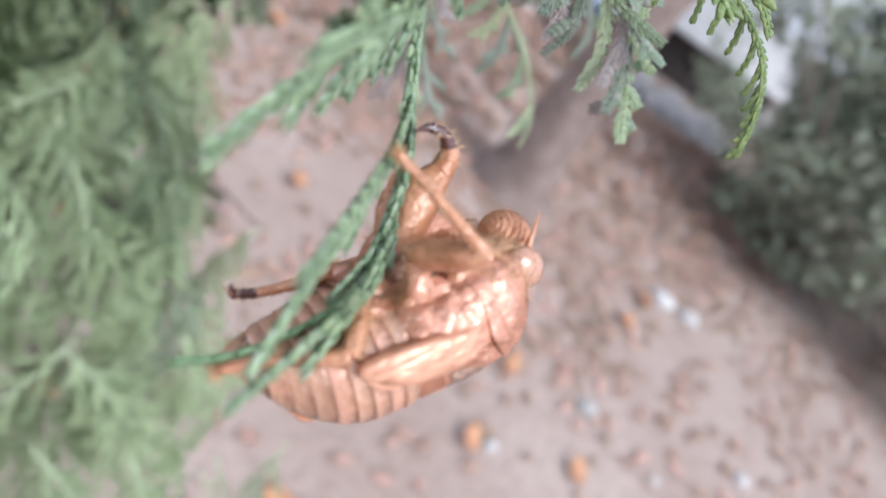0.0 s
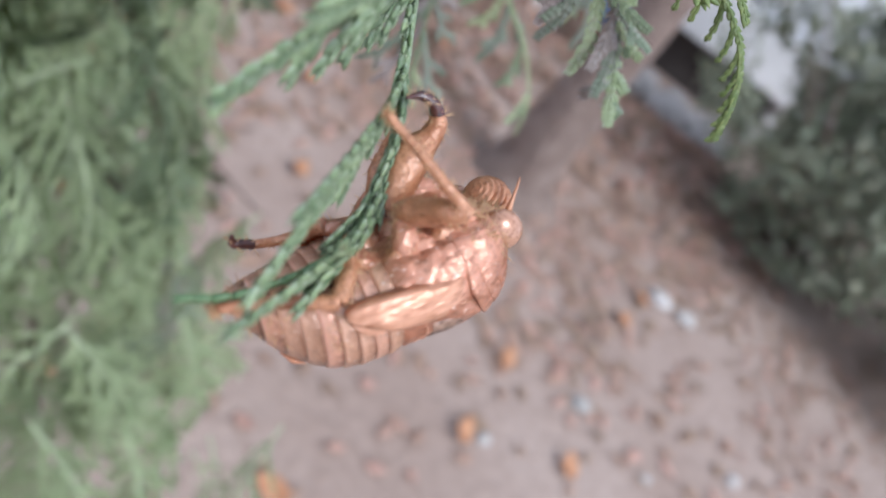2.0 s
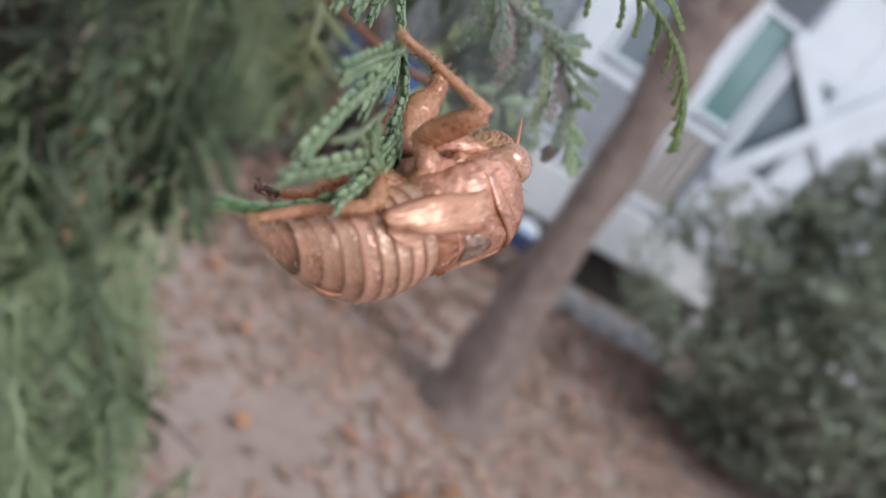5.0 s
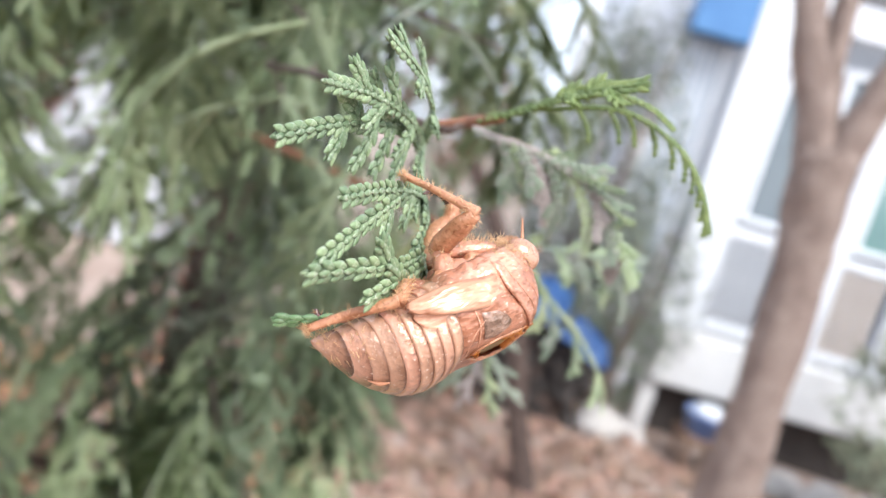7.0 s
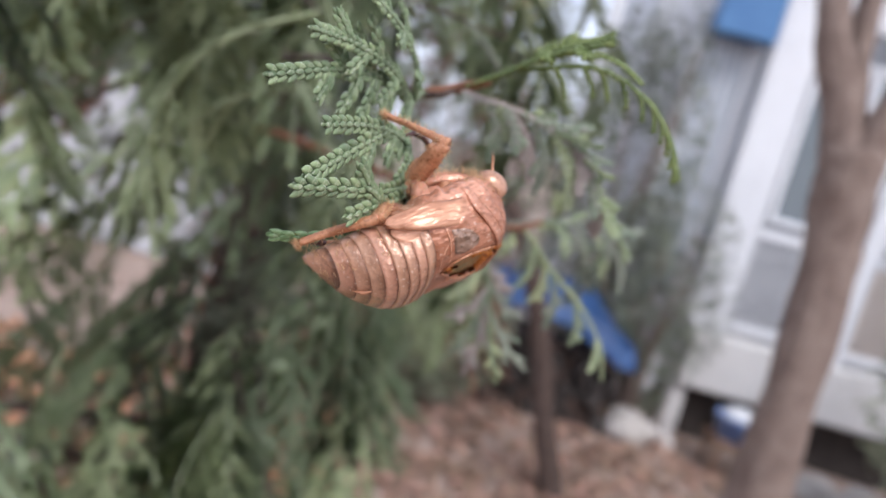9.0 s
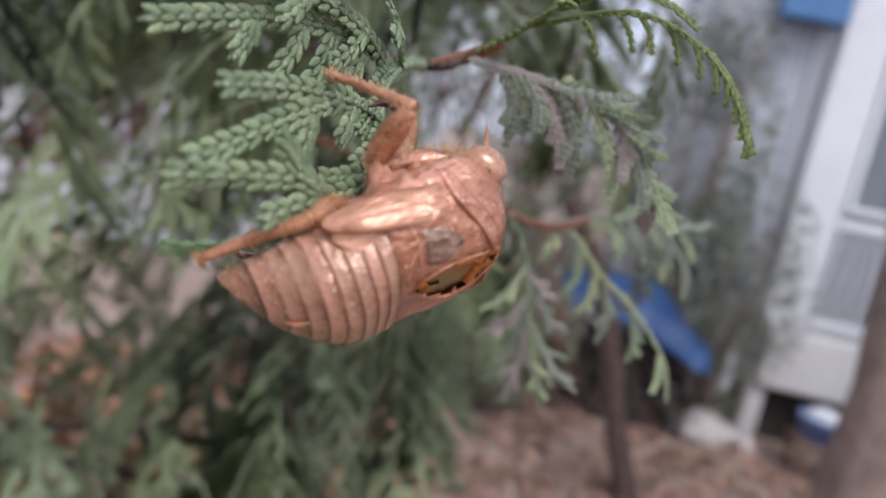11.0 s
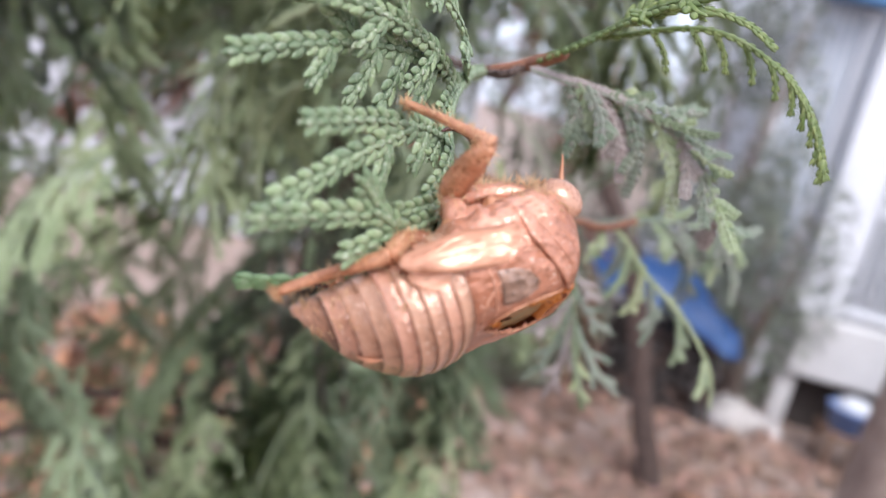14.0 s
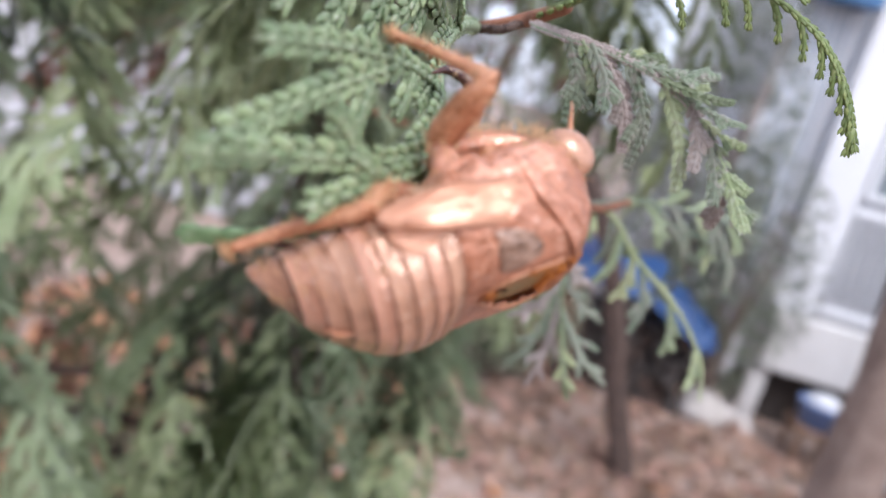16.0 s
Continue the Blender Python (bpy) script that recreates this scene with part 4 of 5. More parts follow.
def make_near_twig():
    t = thing("cypress_twig", "green cypress twig with overlapping scale leaves, holding an insect husk", "twig")
    stem = [(-0.0131, 0.0594, 1.2669), (-0.0118, 0.038, 1.265), (-0.0099, 0.0198, 1.2606), (-0.0063, 0.0066, 1.2535), (-0.0045, -0.0016, 1.2489),
            (-0.0083, -0.0078, 1.2447), (-0.0139, -0.0129, 1.242), (-0.0186, -0.0155, 1.2413)]
    bm = bmesh.new()
    tube(bm, stem[:5], [0.0010, 0.0008, 0.0007, 0.0006, 0.0004], 8, 24)
    part("stem", bm, SCALE_STEM, t, "thin green stem")
    branchlet(t, stem[:5], flat_normal(stem[1:4]), size=1.15, taper=0.95)
    branchlet(t, stem[4:], flat_normal(stem[4:]), size=0.95, taper=0.95, kinds=BUDS, mat=SCALE_BUD, spread=12, step=0.002)
    # the upper fans
    fan(t, [(-0.0112, 0.029, 1.2632), (-0.0135, 0.013, 1.2655), (-0.0185, -0.001, 1.2645), (-0.0241, -0.0142, 1.2611)], None,
        [(0.28, 0.010, 1, 62), (0.42, 0.009, 1, 60), (0.56, 0.008, 1, 58), (0.74, 0.005, 1, 56), (0.46, 0.009, -1, 55), (0.64, 0.006, -1, 50)])
    fan(t, [(-0.0108, 0.026, 1.2625), (-0.0125, 0.012, 1.2668), (-0.0165, 0.0, 1.2685), (-0.0209, -0.0097, 1.2685)], None,
        [(0.3, 0.009, 1, 55), (0.5, 0.007, -1, 55), (0.62, 0.006, 1, 52), (0.76, 0.0045, -1, 50)])
    fan(t, [(-0.0112, 0.033, 1.2645), (-0.0105, 0.021, 1.2695), (-0.0128, 0.009, 1.2735), (-0.0165, -0.001, 1.276)], None,
        [(0.35, 0.008, 1, 55), (0.5, 0.008, -1, 55), (0.66, 0.006, 1, 52), (0.8, 0.004, -1, 50)])
    # the middle fan, with the long chain that slants down to the lower one
    fan(t, [(-0.0078, 0.012, 1.2565), (-0.0095, 0.002, 1.2578), (-0.0122, -0.008, 1.2578), (-0.0148, -0.0167, 1.2569)], None,
        [(0.32, 0.0055, 1, 66)])
    fan(t, [(-0.0096, 0.001, 1.2577), (-0.0112, -0.0065, 1.2556), (-0.0132, -0.0135, 1.2528), (-0.0150, -0.0205, 1.2502)], None,
        [(0.3, 0.004, 1, 60)])
    # the lower fan
    fan(t, [(-0.0051, 0.0012, 1.2505), (-0.0072, -0.0075, 1.2498), (-0.0110, -0.0155, 1.2496), (-0.0154, -0.0229, 1.2491)], None,
        [(0.2, 0.007, 1, 64), (0.4, 0.006, 1, 62), (0.5, 0.004, -1, 52)])
    fan(t, [(-0.0047, -0.0008, 1.2492), (-0.0058, -0.006, 1.2485), (-0.0078, -0.011, 1.2474), (-0.0096, -0.0155, 1.2462)], None, [(0.35, 0.005, 1, 58), (0.6, 0.0035, -1, 50)])
    # short branchlets that hang along the stem
    for a, b, c in (((-0.0112, 0.03, 1.2636), (-0.0105, 0.022, 1.2625), (-0.0098, 0.0135, 1.2595)), ((-0.0098, 0.02, 1.2606), (-0.0086, 0.0115, 1.2575), (-0.0079, 0.004, 1.2545)),
                    ((-0.0085, 0.0145, 1.2578), (-0.0062, 0.006, 1.2545), (-0.0062, -0.002, 1.2512)), ((-0.0060, 0.0055, 1.253), (-0.0066, -0.0025, 1.2498), (-0.0090, -0.0085, 1.2478))):
        branchlet(t, [a, b, c], flat_normal([a, c]), size=1.1)


def scaly_finger(owner, pts, width, face, mat, rng):
    """One drooping finger of a spray: a flat chain of overlapping pointed scales that narrows to a blunt tip."""
    bm = bmesh.new()
    length = sum((Vector(b) - Vector(a)).length for a, b in zip(pts[:-1], pts[1:]))
    n = max(4, int(length / (width * 0.62)))
    line = spline(pts, n)
    tube(bm, pts, [width * 0.2, width * 0.1], 5, n)
    for i in range(n):
        k = width * (0.75 + 0.25 * math.sin(math.pi * min(1, 0.25 + 0.5 * i / n))) * (1 - 0.45 * (i / n) ** 3)
        m = frame_along(line[i], line[i + 1] - line[i], face)
        for z in (1, -1):
            low_bead(bm, m @ Matrix.Translation((0, 0, z * 0.1 * k)), 1.1 * k, 0.5 * k, 0.3 * k)
        for side in (1, -1):
            low_bead(bm, m @ Matrix.Translation((0, side * 0.08 * k, 0)) @ pose(0, 0, 0, rng.uniform(-15, 15), 0, side * rng.uniform(16, 27)), k * rng.uniform(1.15, 1.4), 0.5 * k, 0.34 * k)
    part("branchlet", bm, mat, owner, smooth=False)


def hanging_spray(owner, axis, fingers, width, face, mats, seed, twigs=0.0):
    """An arched axis with fingers; each: where it starts along the axis, how far it reaches sideways and up."""
    rng = random.Random(seed)
    face = Vector(face).normalized()
    scaly_finger(owner, axis, width * 0.62, face, mats[-1], rng)
    line = spline(axis, 60)
    for k, (s, dx, dz) in enumerate(fingers):
        p = line[int(s * 60)]
        ahead = (line[min(60, int(s * 60) + 2)] - p).normalized()
        q = p + Vector((dx, rng.uniform(-0.003, 0.003), dz)) * 1.12
        bow = ahead * (q - p).length * 0.14
        mat = mats[k % len(mats)]
        scaly_finger(owner, [p, p.lerp(q, 0.5) + bow, q], width * rng.uniform(0.85, 1.05), face, mat, rng)
        for u, sign in ((0.25, 1), (0.42, -1), (0.58, 1)):
            if rng.random() < twigs:
                side = face.cross(q - p).normalized() * sign
                a = p.lerp(q, u) + bow * 4 * u * (1 - u)
                b = a + ((q - p).normalized() * 0.85 + side * 0.55) * (q - p).length * rng.uniform(0.28, 0.4) * (1.15 - u)
                scaly_finger(owner, [a, a.lerp(b, 0.5), b], width * 0.8, face, mat, rng)


def make_sprig():
    """The reddish twig behind, with its fresh green shoot and the hanging spray."""
    t = thing("cypress_branch", "reddish cypress twig with a fresh green shoot and grey-green hanging sprays", "branch")
    bm = bmesh.new()
    tube(bm, [(-0.0125, 0.0585, 1.2672), (-0.0075, 0.0565, 1.2688), (-0.004, 0.0549, 1.2703), (0.001, 0.048, 1.2722)], [0.0008, 0.0011, 0.0013, 0.0009], 8, 14, 0.3)
    part("stem", bm, TWIG_RED, t, "reddish-brown woody stem")
    bm = bmesh.new()
    tube(bm, [(-0.09, 0.2, 1.272), (-0.05, 0.12, 1.272), (-0.0131, 0.0594, 1.2669), (-0.0055, 0.0555, 1.2692)], [0.0013, 0.001, 0.0008, 0.0007], 8, 18, 0.3)
    part("stem", bm, BARK_DARK, t)
    up = Vector((0.1, -0.75, 0.6))
    fresh = dict(kinds=FRESH, mat=SCALE_FRESH, size=1.2, step=0.0017, stem=0.0006, spread=30)
    fan(t, [(-0.003, 0.0535, 1.2708), (0.0045, 0.0425, 1.2745), (0.0095, 0.035, 1.2775), (0.014, 0.029, 1.2797), (0.0205, 0.0249, 1.2824)], up,
        [(0.62, 0.0055, -1, 62), (0.84, 0.0052, -1, 62), (0.5, 0.004, 1, 55), (0.72, 0.003, 1, 50)], **{**fresh, "taper": 0.9})
    arch = dict(kinds=FRESH, mat=SCALE_FRESH, size=0.58, step=0.0013, spread=20)
    line = branchlet(t, [(0.006, 0.0405, 1.2750), (0.020, 0.035, 1.2785), (0.031, 0.034, 1.2752), (0.037, 0.0335, 1.2695), (0.0409, 0.0336, 1.2624)], up, **arch)
    branchlet(t, [(0.011, 0.0335, 1.278), (0.018, 0.0315, 1.2805), (0.0245, 0.0315, 1.2798), (0.029, 0.032, 1.2775)], up, **{**arch, "size": 0.65})
    n = len(line) - 1
    for s in (0.14, 0.22, 0.30, 0.39, 0.48, 0.57, 0.66, 0.75, 0.84, 0.92):
        p, d = line[int(s * n)], (line[int(s * n) + 1] - line[int(s * n)]).normalized()
        reach = 0.0075 - 0.0045 * s
        q = p + (d * 0.6 + Vector((-0.1, 0, -0.85))).normalized() * reach
        branchlet(t, [p, p.lerp(q, 0.5) + d * reach * 0.1, q], up, **{**arch, "size": 0.5, "step": 0.0012})
    axis = [(-0.004, 0.050, 1.2690), (0.001, 0.048, 1.2683), (0.008, 0.05, 1.268), (0.017, 0.051, 1.266), (0.025, 0.053, 1.262), (0.032, 0.054, 1.254), (0.0355, 0.056, 1.2475)]
    low = [(0.2, 0.0027, -0.011), (0.25, 0.0034, -0.006), (0.33, 0.007, -0.0125), (0.43, 0.0038, -0.0138), (0.52, 0.006, -0.0135), (0.62, 0.0026, -0.0083), (0.69, 0.004, -0.0097), (0.74, 0.0069, -0.010), (0.81, 0.0011, -0.0084), (0.29, 0.004, -0.008)]
    high = [(0.37, 0.0062, 0.0014), (0.43, 0.0114, 0.0012), (0.51, 0.0095, -0.0008), (0.59, 0.0085, -0.0018), (0.68, 0.0063, -0.0021)]
    hanging_spray(t, axis, low, 0.0024, (0.15, -0.95, 0.3), [SPRAY_GREY, SPRAY_LIGHT, SPRAY_MAUVE], 3, 0.6)
    hanging_spray(t, axis, high, 0.0019, (0.15, -0.75, 0.6), [SPRAY_GREEN, SPRAY_GREY], 4, 0.3)


def make_hanging_sprays():
    """Sprays farther back that hang beside and below the husk."""
    t = thing("cypress_branch", "cypress branch with grey-green hanging sprays behind the husk", "branch")
    face = Vector((-0.1, -0.85, 0.45))
    bm = bmesh.new()
    tube(bm, [(-0.2, 0.45, 1.23), (-0.08, 0.27, 1.235), (-0.02, 0.18, 1.236), (0.014, 0.14, 1.2345), (0.027, 0.138, 1.2395)], [0.003, 0.002, 0.0012, 0.0011, 0.0009], 7, 24, 0.2)
    part("stem", bm, TWIG_RED, t, "thin reddish-brown stem")
    hanging_spray(t, [(0.014, 0.14, 1.234), (0.023, 0.137, 1.235), (0.033, 0.133, 1.226), (0.045, 0.13, 1.218), (0.055, 0.126, 1.207), (0.058, 0.123, 1.197)],
                  [(0.22, -0.001, -0.0125), (0.29, -0.0026, -0.0139), (0.39, -0.0024, -0.0125), (0.44, 0.0014, -0.0162), (0.59, 0.0017, -0.0135), (0.25, 0.0066, -0.0078), (0.48, 0.006, -0.0056), (0.77, 0.0, -0.0095), (0.1, -0.0023, -0.0095)],
                  0.0021, face, [SPRAY_GREY, SPRAY_LIGHT, SPRAY_GREEN], 41, 0.6)
    hanging_spray(t, [(0.014, 0.14, 1.235), (0.027, 0.138, 1.24), (0.038, 0.136, 1.2415), (0.05, 0.134, 1.242), (0.059, 0.132, 1.24)],
                  [(0.34, 0.006, -0.0094), (0.51, 0.0058, -0.010), (0.63, 0.0058, -0.0135), (0.7, 0.0084, -0.0168), (0.56, 0.0084, 0.0038), (0.7, 0.0104, 0.0032), (0.4, 0.0056, 0.0044), (0.65, 0.0048, -0.0086), (0.81, 0.0037, -0.0065)],
                  0.0023, (-0.1, -0.6, 0.8), [SPRAY_LIGHT, SPRAY_GREY], 42, 0.6)
    hanging_spray(t, [(0.004, 0.145, 1.235), (0.010, 0.135, 1.23), (0.014, 0.129, 1.22), (0.017, 0.124, 1.211), (0.019, 0.118, 1.204)],
                  [(0.66, -0.0074, -0.0238), (0.74, -0.0021, -0.0238), (0.93, 0.0064, -0.0161), (0.8, 0.0145, -0.0138), (0.62, -0.010, -0.0119), (0.42, -0.009, -0.0136), (0.58, 0.0127, -0.009), (0.44, 0.0096, -0.0066)],
                  0.0018, face, [SPRAY_GREY, SPRAY_MAUVE, SPRAY_GREEN], 43, 1.0)
    sprays = ((44, SPRAY_GREY, (0.034, 0.160, 1.240), (0.056, 0.175, 1.205), 8, 0.3),
              (45, SPRAY_GREEN, (-0.02, 0.18, 1.243), (-0.012, 0.2, 1.19), 9, 0.3), (46, SPRAY_GREEN, (-0.05, 0.22, 1.245), (-0.06, 0.2, 1.19), 9, 0.3))
    for seed, mat, root, tip, fingers, droop in sprays:
        root, tip = Vector(root), Vector(tip)
        reach = (tip - root).length
        ob = new("spray", finger_spray(seed, mat, reach, fingers, droop, 0.0029))
        ob.parent = t
        ob.matrix_basis = frame_along(root, tip - root + Vector((0, 0, reach * droop * 0.6)), face)
    meshes = [finger_spray(32, SPRAY_GREEN, 0.09, 10), finger_spray(33, SPRAY_GREY, 0.06, 7, 0.2)]
    for x, y, z, yaw, down, tilt, k in ((-0.08, 0.2, 1.262, 175, 35, 30, 0), (-0.07, 0.17, 1.29, 190, 40, 10, 0), (-0.03, 0.17, 1.31, 200, 55, -20, 1), (-0.05, 0.17, 1.335, 150, 60, 20, 0),
                                        (-0.02, 0.2, 1.305, 20, 45, 20, 1), (-0.02, 0.19, 1.345, 30, 50, -25, 0), (0.0, 0.26, 1.31, 10, 40, 30, 0), (0.02, 0.3, 1.36, 20, 50, -20, 0)):
        ob = new("spray", meshes[k])
        ob.parent = t
        ob.matrix_basis = pose(x, y, z, tilt, down, yaw)
        bm = bmesh.new()
        tube(bm, [(-0.2, 0.5, z + 0.02), ((x - 0.2) / 2, (y + 0.5) / 2, z + 0.025), (x, y, z)], [0.0022, 0.0014, 0.0008], 6, 8)
        part("stem", bm, BARK_DARK, t)


make_near_twig()
make_sprig()
make_hanging_sprays()


# ---- the husk: x towards the head, y to its left, z to its back, in centimetres ----
CM = 0.01
A_SECT = [0.0, 0.12, 0.3, 0.5, 0.8, 1.1, 1.4, 1.6, 2.0, 2.35, 2.6, 2.8, 2.95, 3.1]
LOW = [0.0, -0.02, -0.03, -0.04, -0.05, -0.06, -0.07, -0.1, -0.14, -0.17, -0.2, -0.2, -0.16, -0.08]
HIGH = [0.05, 0.28, 0.57, 0.80, 1.0, 1.07, 1.03, 0.97, 0.97, 0.96, 0.91, 0.77, 0.54, 0.2]
WIDE = [0.03, 0.17, 0.34, 0.48, 0.64, 0.73, 0.79, 0.82, 0.85, 0.84, 0.79, 0.69, 0.53, 0.3]


def section(a, w, puff=1.0):
    """The husk's skin at a along it; w: the angle from its left side up over its back."""
    lo, hi, wd = curve_value(A_SECT, LOW, a), curve_value(A_SECT, HIGH, a), curve_value(A_SECT, WIDE, a)
    mid = lo + (hi - lo) * 0.42
    c, s = math.cos(w), math.sin(w)
    box = 0.9 - 0.22 * min(1.0, max(0.0, (a - 0.5) / 0.9))  # the chest is boxier than the tail
    y = wd * puff * math.copysign(abs(c) ** box, c)
    if c > 0:
        y *= 1 + 0.13 * math.exp(-((a - 1.65) / 0.6) ** 2) + 0.10 * math.exp(-((a - 0.75) / 0.45) ** 2)
    z = mid + puff * ((hi - mid) * abs(s) ** box if s > 0 else -(mid - lo) * abs(s) ** 0.7)
    shift = 0.17 * min(1.0, a / 1.3) ** 1.5
    lean = 0.23 * min(1.0, a / 1.5)
    return Vector((a, -shift + y + lean * z - 0.02 * y * lean, z - lean * y)) * CM


def skin(bm, stations, n=40, puffs=None, keep=lambda a, w: True, slant=0.0):
    rings = []
    for i, a in enumerate(stations):
        p = puffs[i] if puffs else 1.0
        chest = 1.0 if 1.55 < a < 2.6 else 0.0
        ring = []
        for k in range(n):
            w = 2 * math.pi * k / n
            c, d = math.cos(w), math.sin(w)
            # deep folds low on the flanks, shallow dents elsewhere
            fold = math.exp(-((d + 0.42) / 0.3) ** 2) * (0.035 * math.sin(a * 21 + 3.0 * d + 2 * noise.noise(Vector((a * 3, d * 2, c)))) + 0.06 * noise.noise(Vector((a * 9, d * 3, c))))
            dent = 0.035 * noise.noise(Vector((a * 4, 3 * c, 3 * d)))
            ring.append(bm.verts.new(section(min(3.1, max(0.0, a + slant * d)), w, p + chest * (fold + dent))))
        rings.append(ring)
    for i, (r, q) in enumerate(zip(rings[:-1], rings[1:])):
        for k in range(n):
            if keep((stations[i] + stations[i + 1]) / 2, 2 * math.pi * (k + 0.5) / n):
                bm.faces.new((r[k], r[(k + 1) % n], q[(k + 1) % n], q[k]))
    bmesh.ops.delete(bm, geom=[v for v in bm.verts if not v.link_faces], context="VERTS")
    return rings


def thin(ob, thick):
    mod = ob.modifiers.new("thickness", "SOLIDIFY")
    mod.thickness, mod.offset = thick, -1
    return ob


def bristles(bm, rng, line, radius, count, length, way=None):
    """Fine stiff hairs that stand off a bar."""
    n = len(line) - 1
    for _ in range(count):
        i = rng.randrange(n)
        ahead = (line[i + 1] - line[i]).normalized()
        side = ahead.orthogonal().normalized()
        side.rotate(Matrix.Rotation(rng.uniform(0, 6.28), 3, ahead))
        if way is not None and side.dot(way) < 0:
            side = -side
        p = line[i].lerp(line[i + 1], rng.random()) + side * radius * 0.9
        tip = p + (side + ahead * rng.uniform(-0.5, 0.9)).normalized() * length * rng.uniform(0.5, 1.1)
        q = side.cross(ahead).normalized() * 0.00008
        v = [bm.verts.new(p + q), bm.verts.new(p - q), bm.verts.new(p + ahead * 0.0001), bm.verts.new(tip)]
        for a, b, c in ((0, 1, 3), (1, 2, 3), (2, 0, 3)):
            bm.faces.new((v[a], v[b], v[c]))


def pad(bm, low, high, bulge, n=22, m=10, mirror=1):
    """A wing pad: a blunt leaf between its two edges, swollen outwards, with rolled rims."""
    a, b = spline(low, n), spline(high, n)
    grid = []
    for i, (p, q) in enumerate(zip(a, b)):
        row = []
        inward = Vector((0, -1, 0))
        for k in range(-1, m + 2):
            u = min(1.0, max(0.0, k / m))
            c = p.lerp(q, u)
            out = bulge * (4 * u * (1 - u)) ** 0.7 * math.sin(math.pi * min(1, 0.2 + 0.75 * i / n)) + 0.012 * math.exp(-((u - 0.72) / 0.05) ** 2)
            c = c + Vector((0, out, 0)) + (inward * 0.1 if k in (-1, m + 1) else Vector())
            row.append(bm.verts.new(Vector((c.x, c.y if mirror > 0 else -0.86 * c.y, c.z)) * CM))
        grid.append(row)
    for i in range(n):
        for k in range(m + 2):
            bm.faces.new((grid[i][k], grid[i][k + 1], grid[i + 1][k + 1], grid[i + 1][k]))
    bmesh.ops.recalc_face_normals(bm, faces=bm.faces)
    bmesh.ops.solidify(bm, geom=list(bm.faces), thickness=0.012 * CM)


def cm(*pts):
    return [Vector(p) * CM for p in pts]


SPLIT = 0.2  # the split lies a little to the left of the back's ridge


def make_husk():
    rng = random.Random(8)
    m = Matrix(((0.74032, 0.29371, 0.6047, -0.01499), (0.48909, -0.85245, -0.18474, -0.01155), (0.46122, 0.43252, -0.77473, 1.23872), (0, 0, 0, 1)))
    h = thing("cicada_husk", "empty amber-brown cicada husk clinging upside down to a cypress twig", "insect husk", m)
    # belly rings
    edges = [0.0, 0.3, 0.46, 0.62, 0.78, 0.94, 1.10, 1.25, 1.38, 1.52]
    for k, (a, b) in enumerate(zip(edges[:-1], edges[1:])):
        bm = bmesh.new()
        if k == 0:
            skin(bm, [0.004, 0.03, 0.07, 0.12, 0.18, 0.24, 0.29, b + 0.01], puffs=[1, 1, 1, 1, 1, 1, 1, 0.985])
        else:
            w = b - a
            skin(bm, [a - 0.012, a, a + w * 0.15, a + w * 0.5, a + w * 0.85, b - 0.004, b + 0.014], puffs=[0.955, 1.012, 1.018, 1.012, 1.002, 0.985, 0.955], slant=0.02)
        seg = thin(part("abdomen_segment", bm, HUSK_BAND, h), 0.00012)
    # chest with the split along the back
    def whole(a, w):
        s = (a - 1.66) / 1.08
        if not 0 < s < 1:
            return True
        gap = 0.27 * math.sin(math.pi * s) ** 0.6 * (1 + 0.15 * math.sin(a * 31))
        return abs(w - math.pi / 2 + SPLIT) > gap
    bm = bmesh.new()
    stations = [1.5 + 0.03 * i for i in range(39)]
    skin(bm, stations, 96, [1.0 - 0.03 * (a < 1.56) + 0.02 * math.exp(-((a - 2.1) / 0.25) ** 2) for a in stations], whole)
    thin(part("thorax", bm, HUSK, h, "thorax shell split open along the back"), 0.00015)
    # edges of the split and torn membrane in it
    for s in (1, -1):
        bm = bmesh.new()
        pts = [section(a, math.pi / 2 - SPLIT + s * 0.28 * math.sin(math.pi * min(0.999, max(0.001, (a - 1.66) / 1.08))) ** 0.6, 1.01 + 0.03 * (a > 2.56)) for a in np.linspace(1.66, 2.74, 13)]
        tube(bm, pts, [0.00012, 0.00022, 0.00012], 6, 20, 0.3)
        part("split_edge", bm, HUSK_LEG, h)
    for a0, a1, y0, y1 in ((2.12, 2.42, 0.24, 0.08), (2.36, 2.68, 0.06, 0.22), (1.70, 1.82, 0.10, -0.08), (2.5, 2.72, 0.2, -0.04), (2.3, 2.55, -0.2, -0.02)):
        bm = bmesh.new()
        p, q = section(a0, math.pi / 2 - SPLIT - y0, 0.99), section(a1, math.pi / 2 - SPLIT - y1, 0.99)
        tube(bm, [p, p.lerp(q, 0.5) - Vector((0, 0, 0.0006)), q], [0.0005, 0.0010, 0.0004], 8, 12, 0.6)
        part("torn_membrane", bm, HUSK_ORANGE, h, "orange torn membrane in the split")
    # thin amber sheet added inside the split, coloured like its lit inside
    bm = bmesh.new()
    grid = [[bm.verts.new(section(1.76 + 0.92 * u / 24, math.pi / 2 - SPLIT + 0.26 * (v - 4) / 4, 0.93 + 0.03 * noise.noise(Vector((u * 0.4, v * 0.5, 1))))) for v in range(9)] for u in range(25)]
    for u in range(24):
        for v in range(8):
            if noise.noise(Vector((u * 0.33, v * 0.5, 7))) < 0.5:
                bm.faces.new((grid[u][v], grid[u][v + 1], grid[u + 1][v + 1], grid[u + 1][v]))
    bmesh.ops.delete(bm, geom=[v for v in bm.verts if not v.link_faces], context="VERTS")
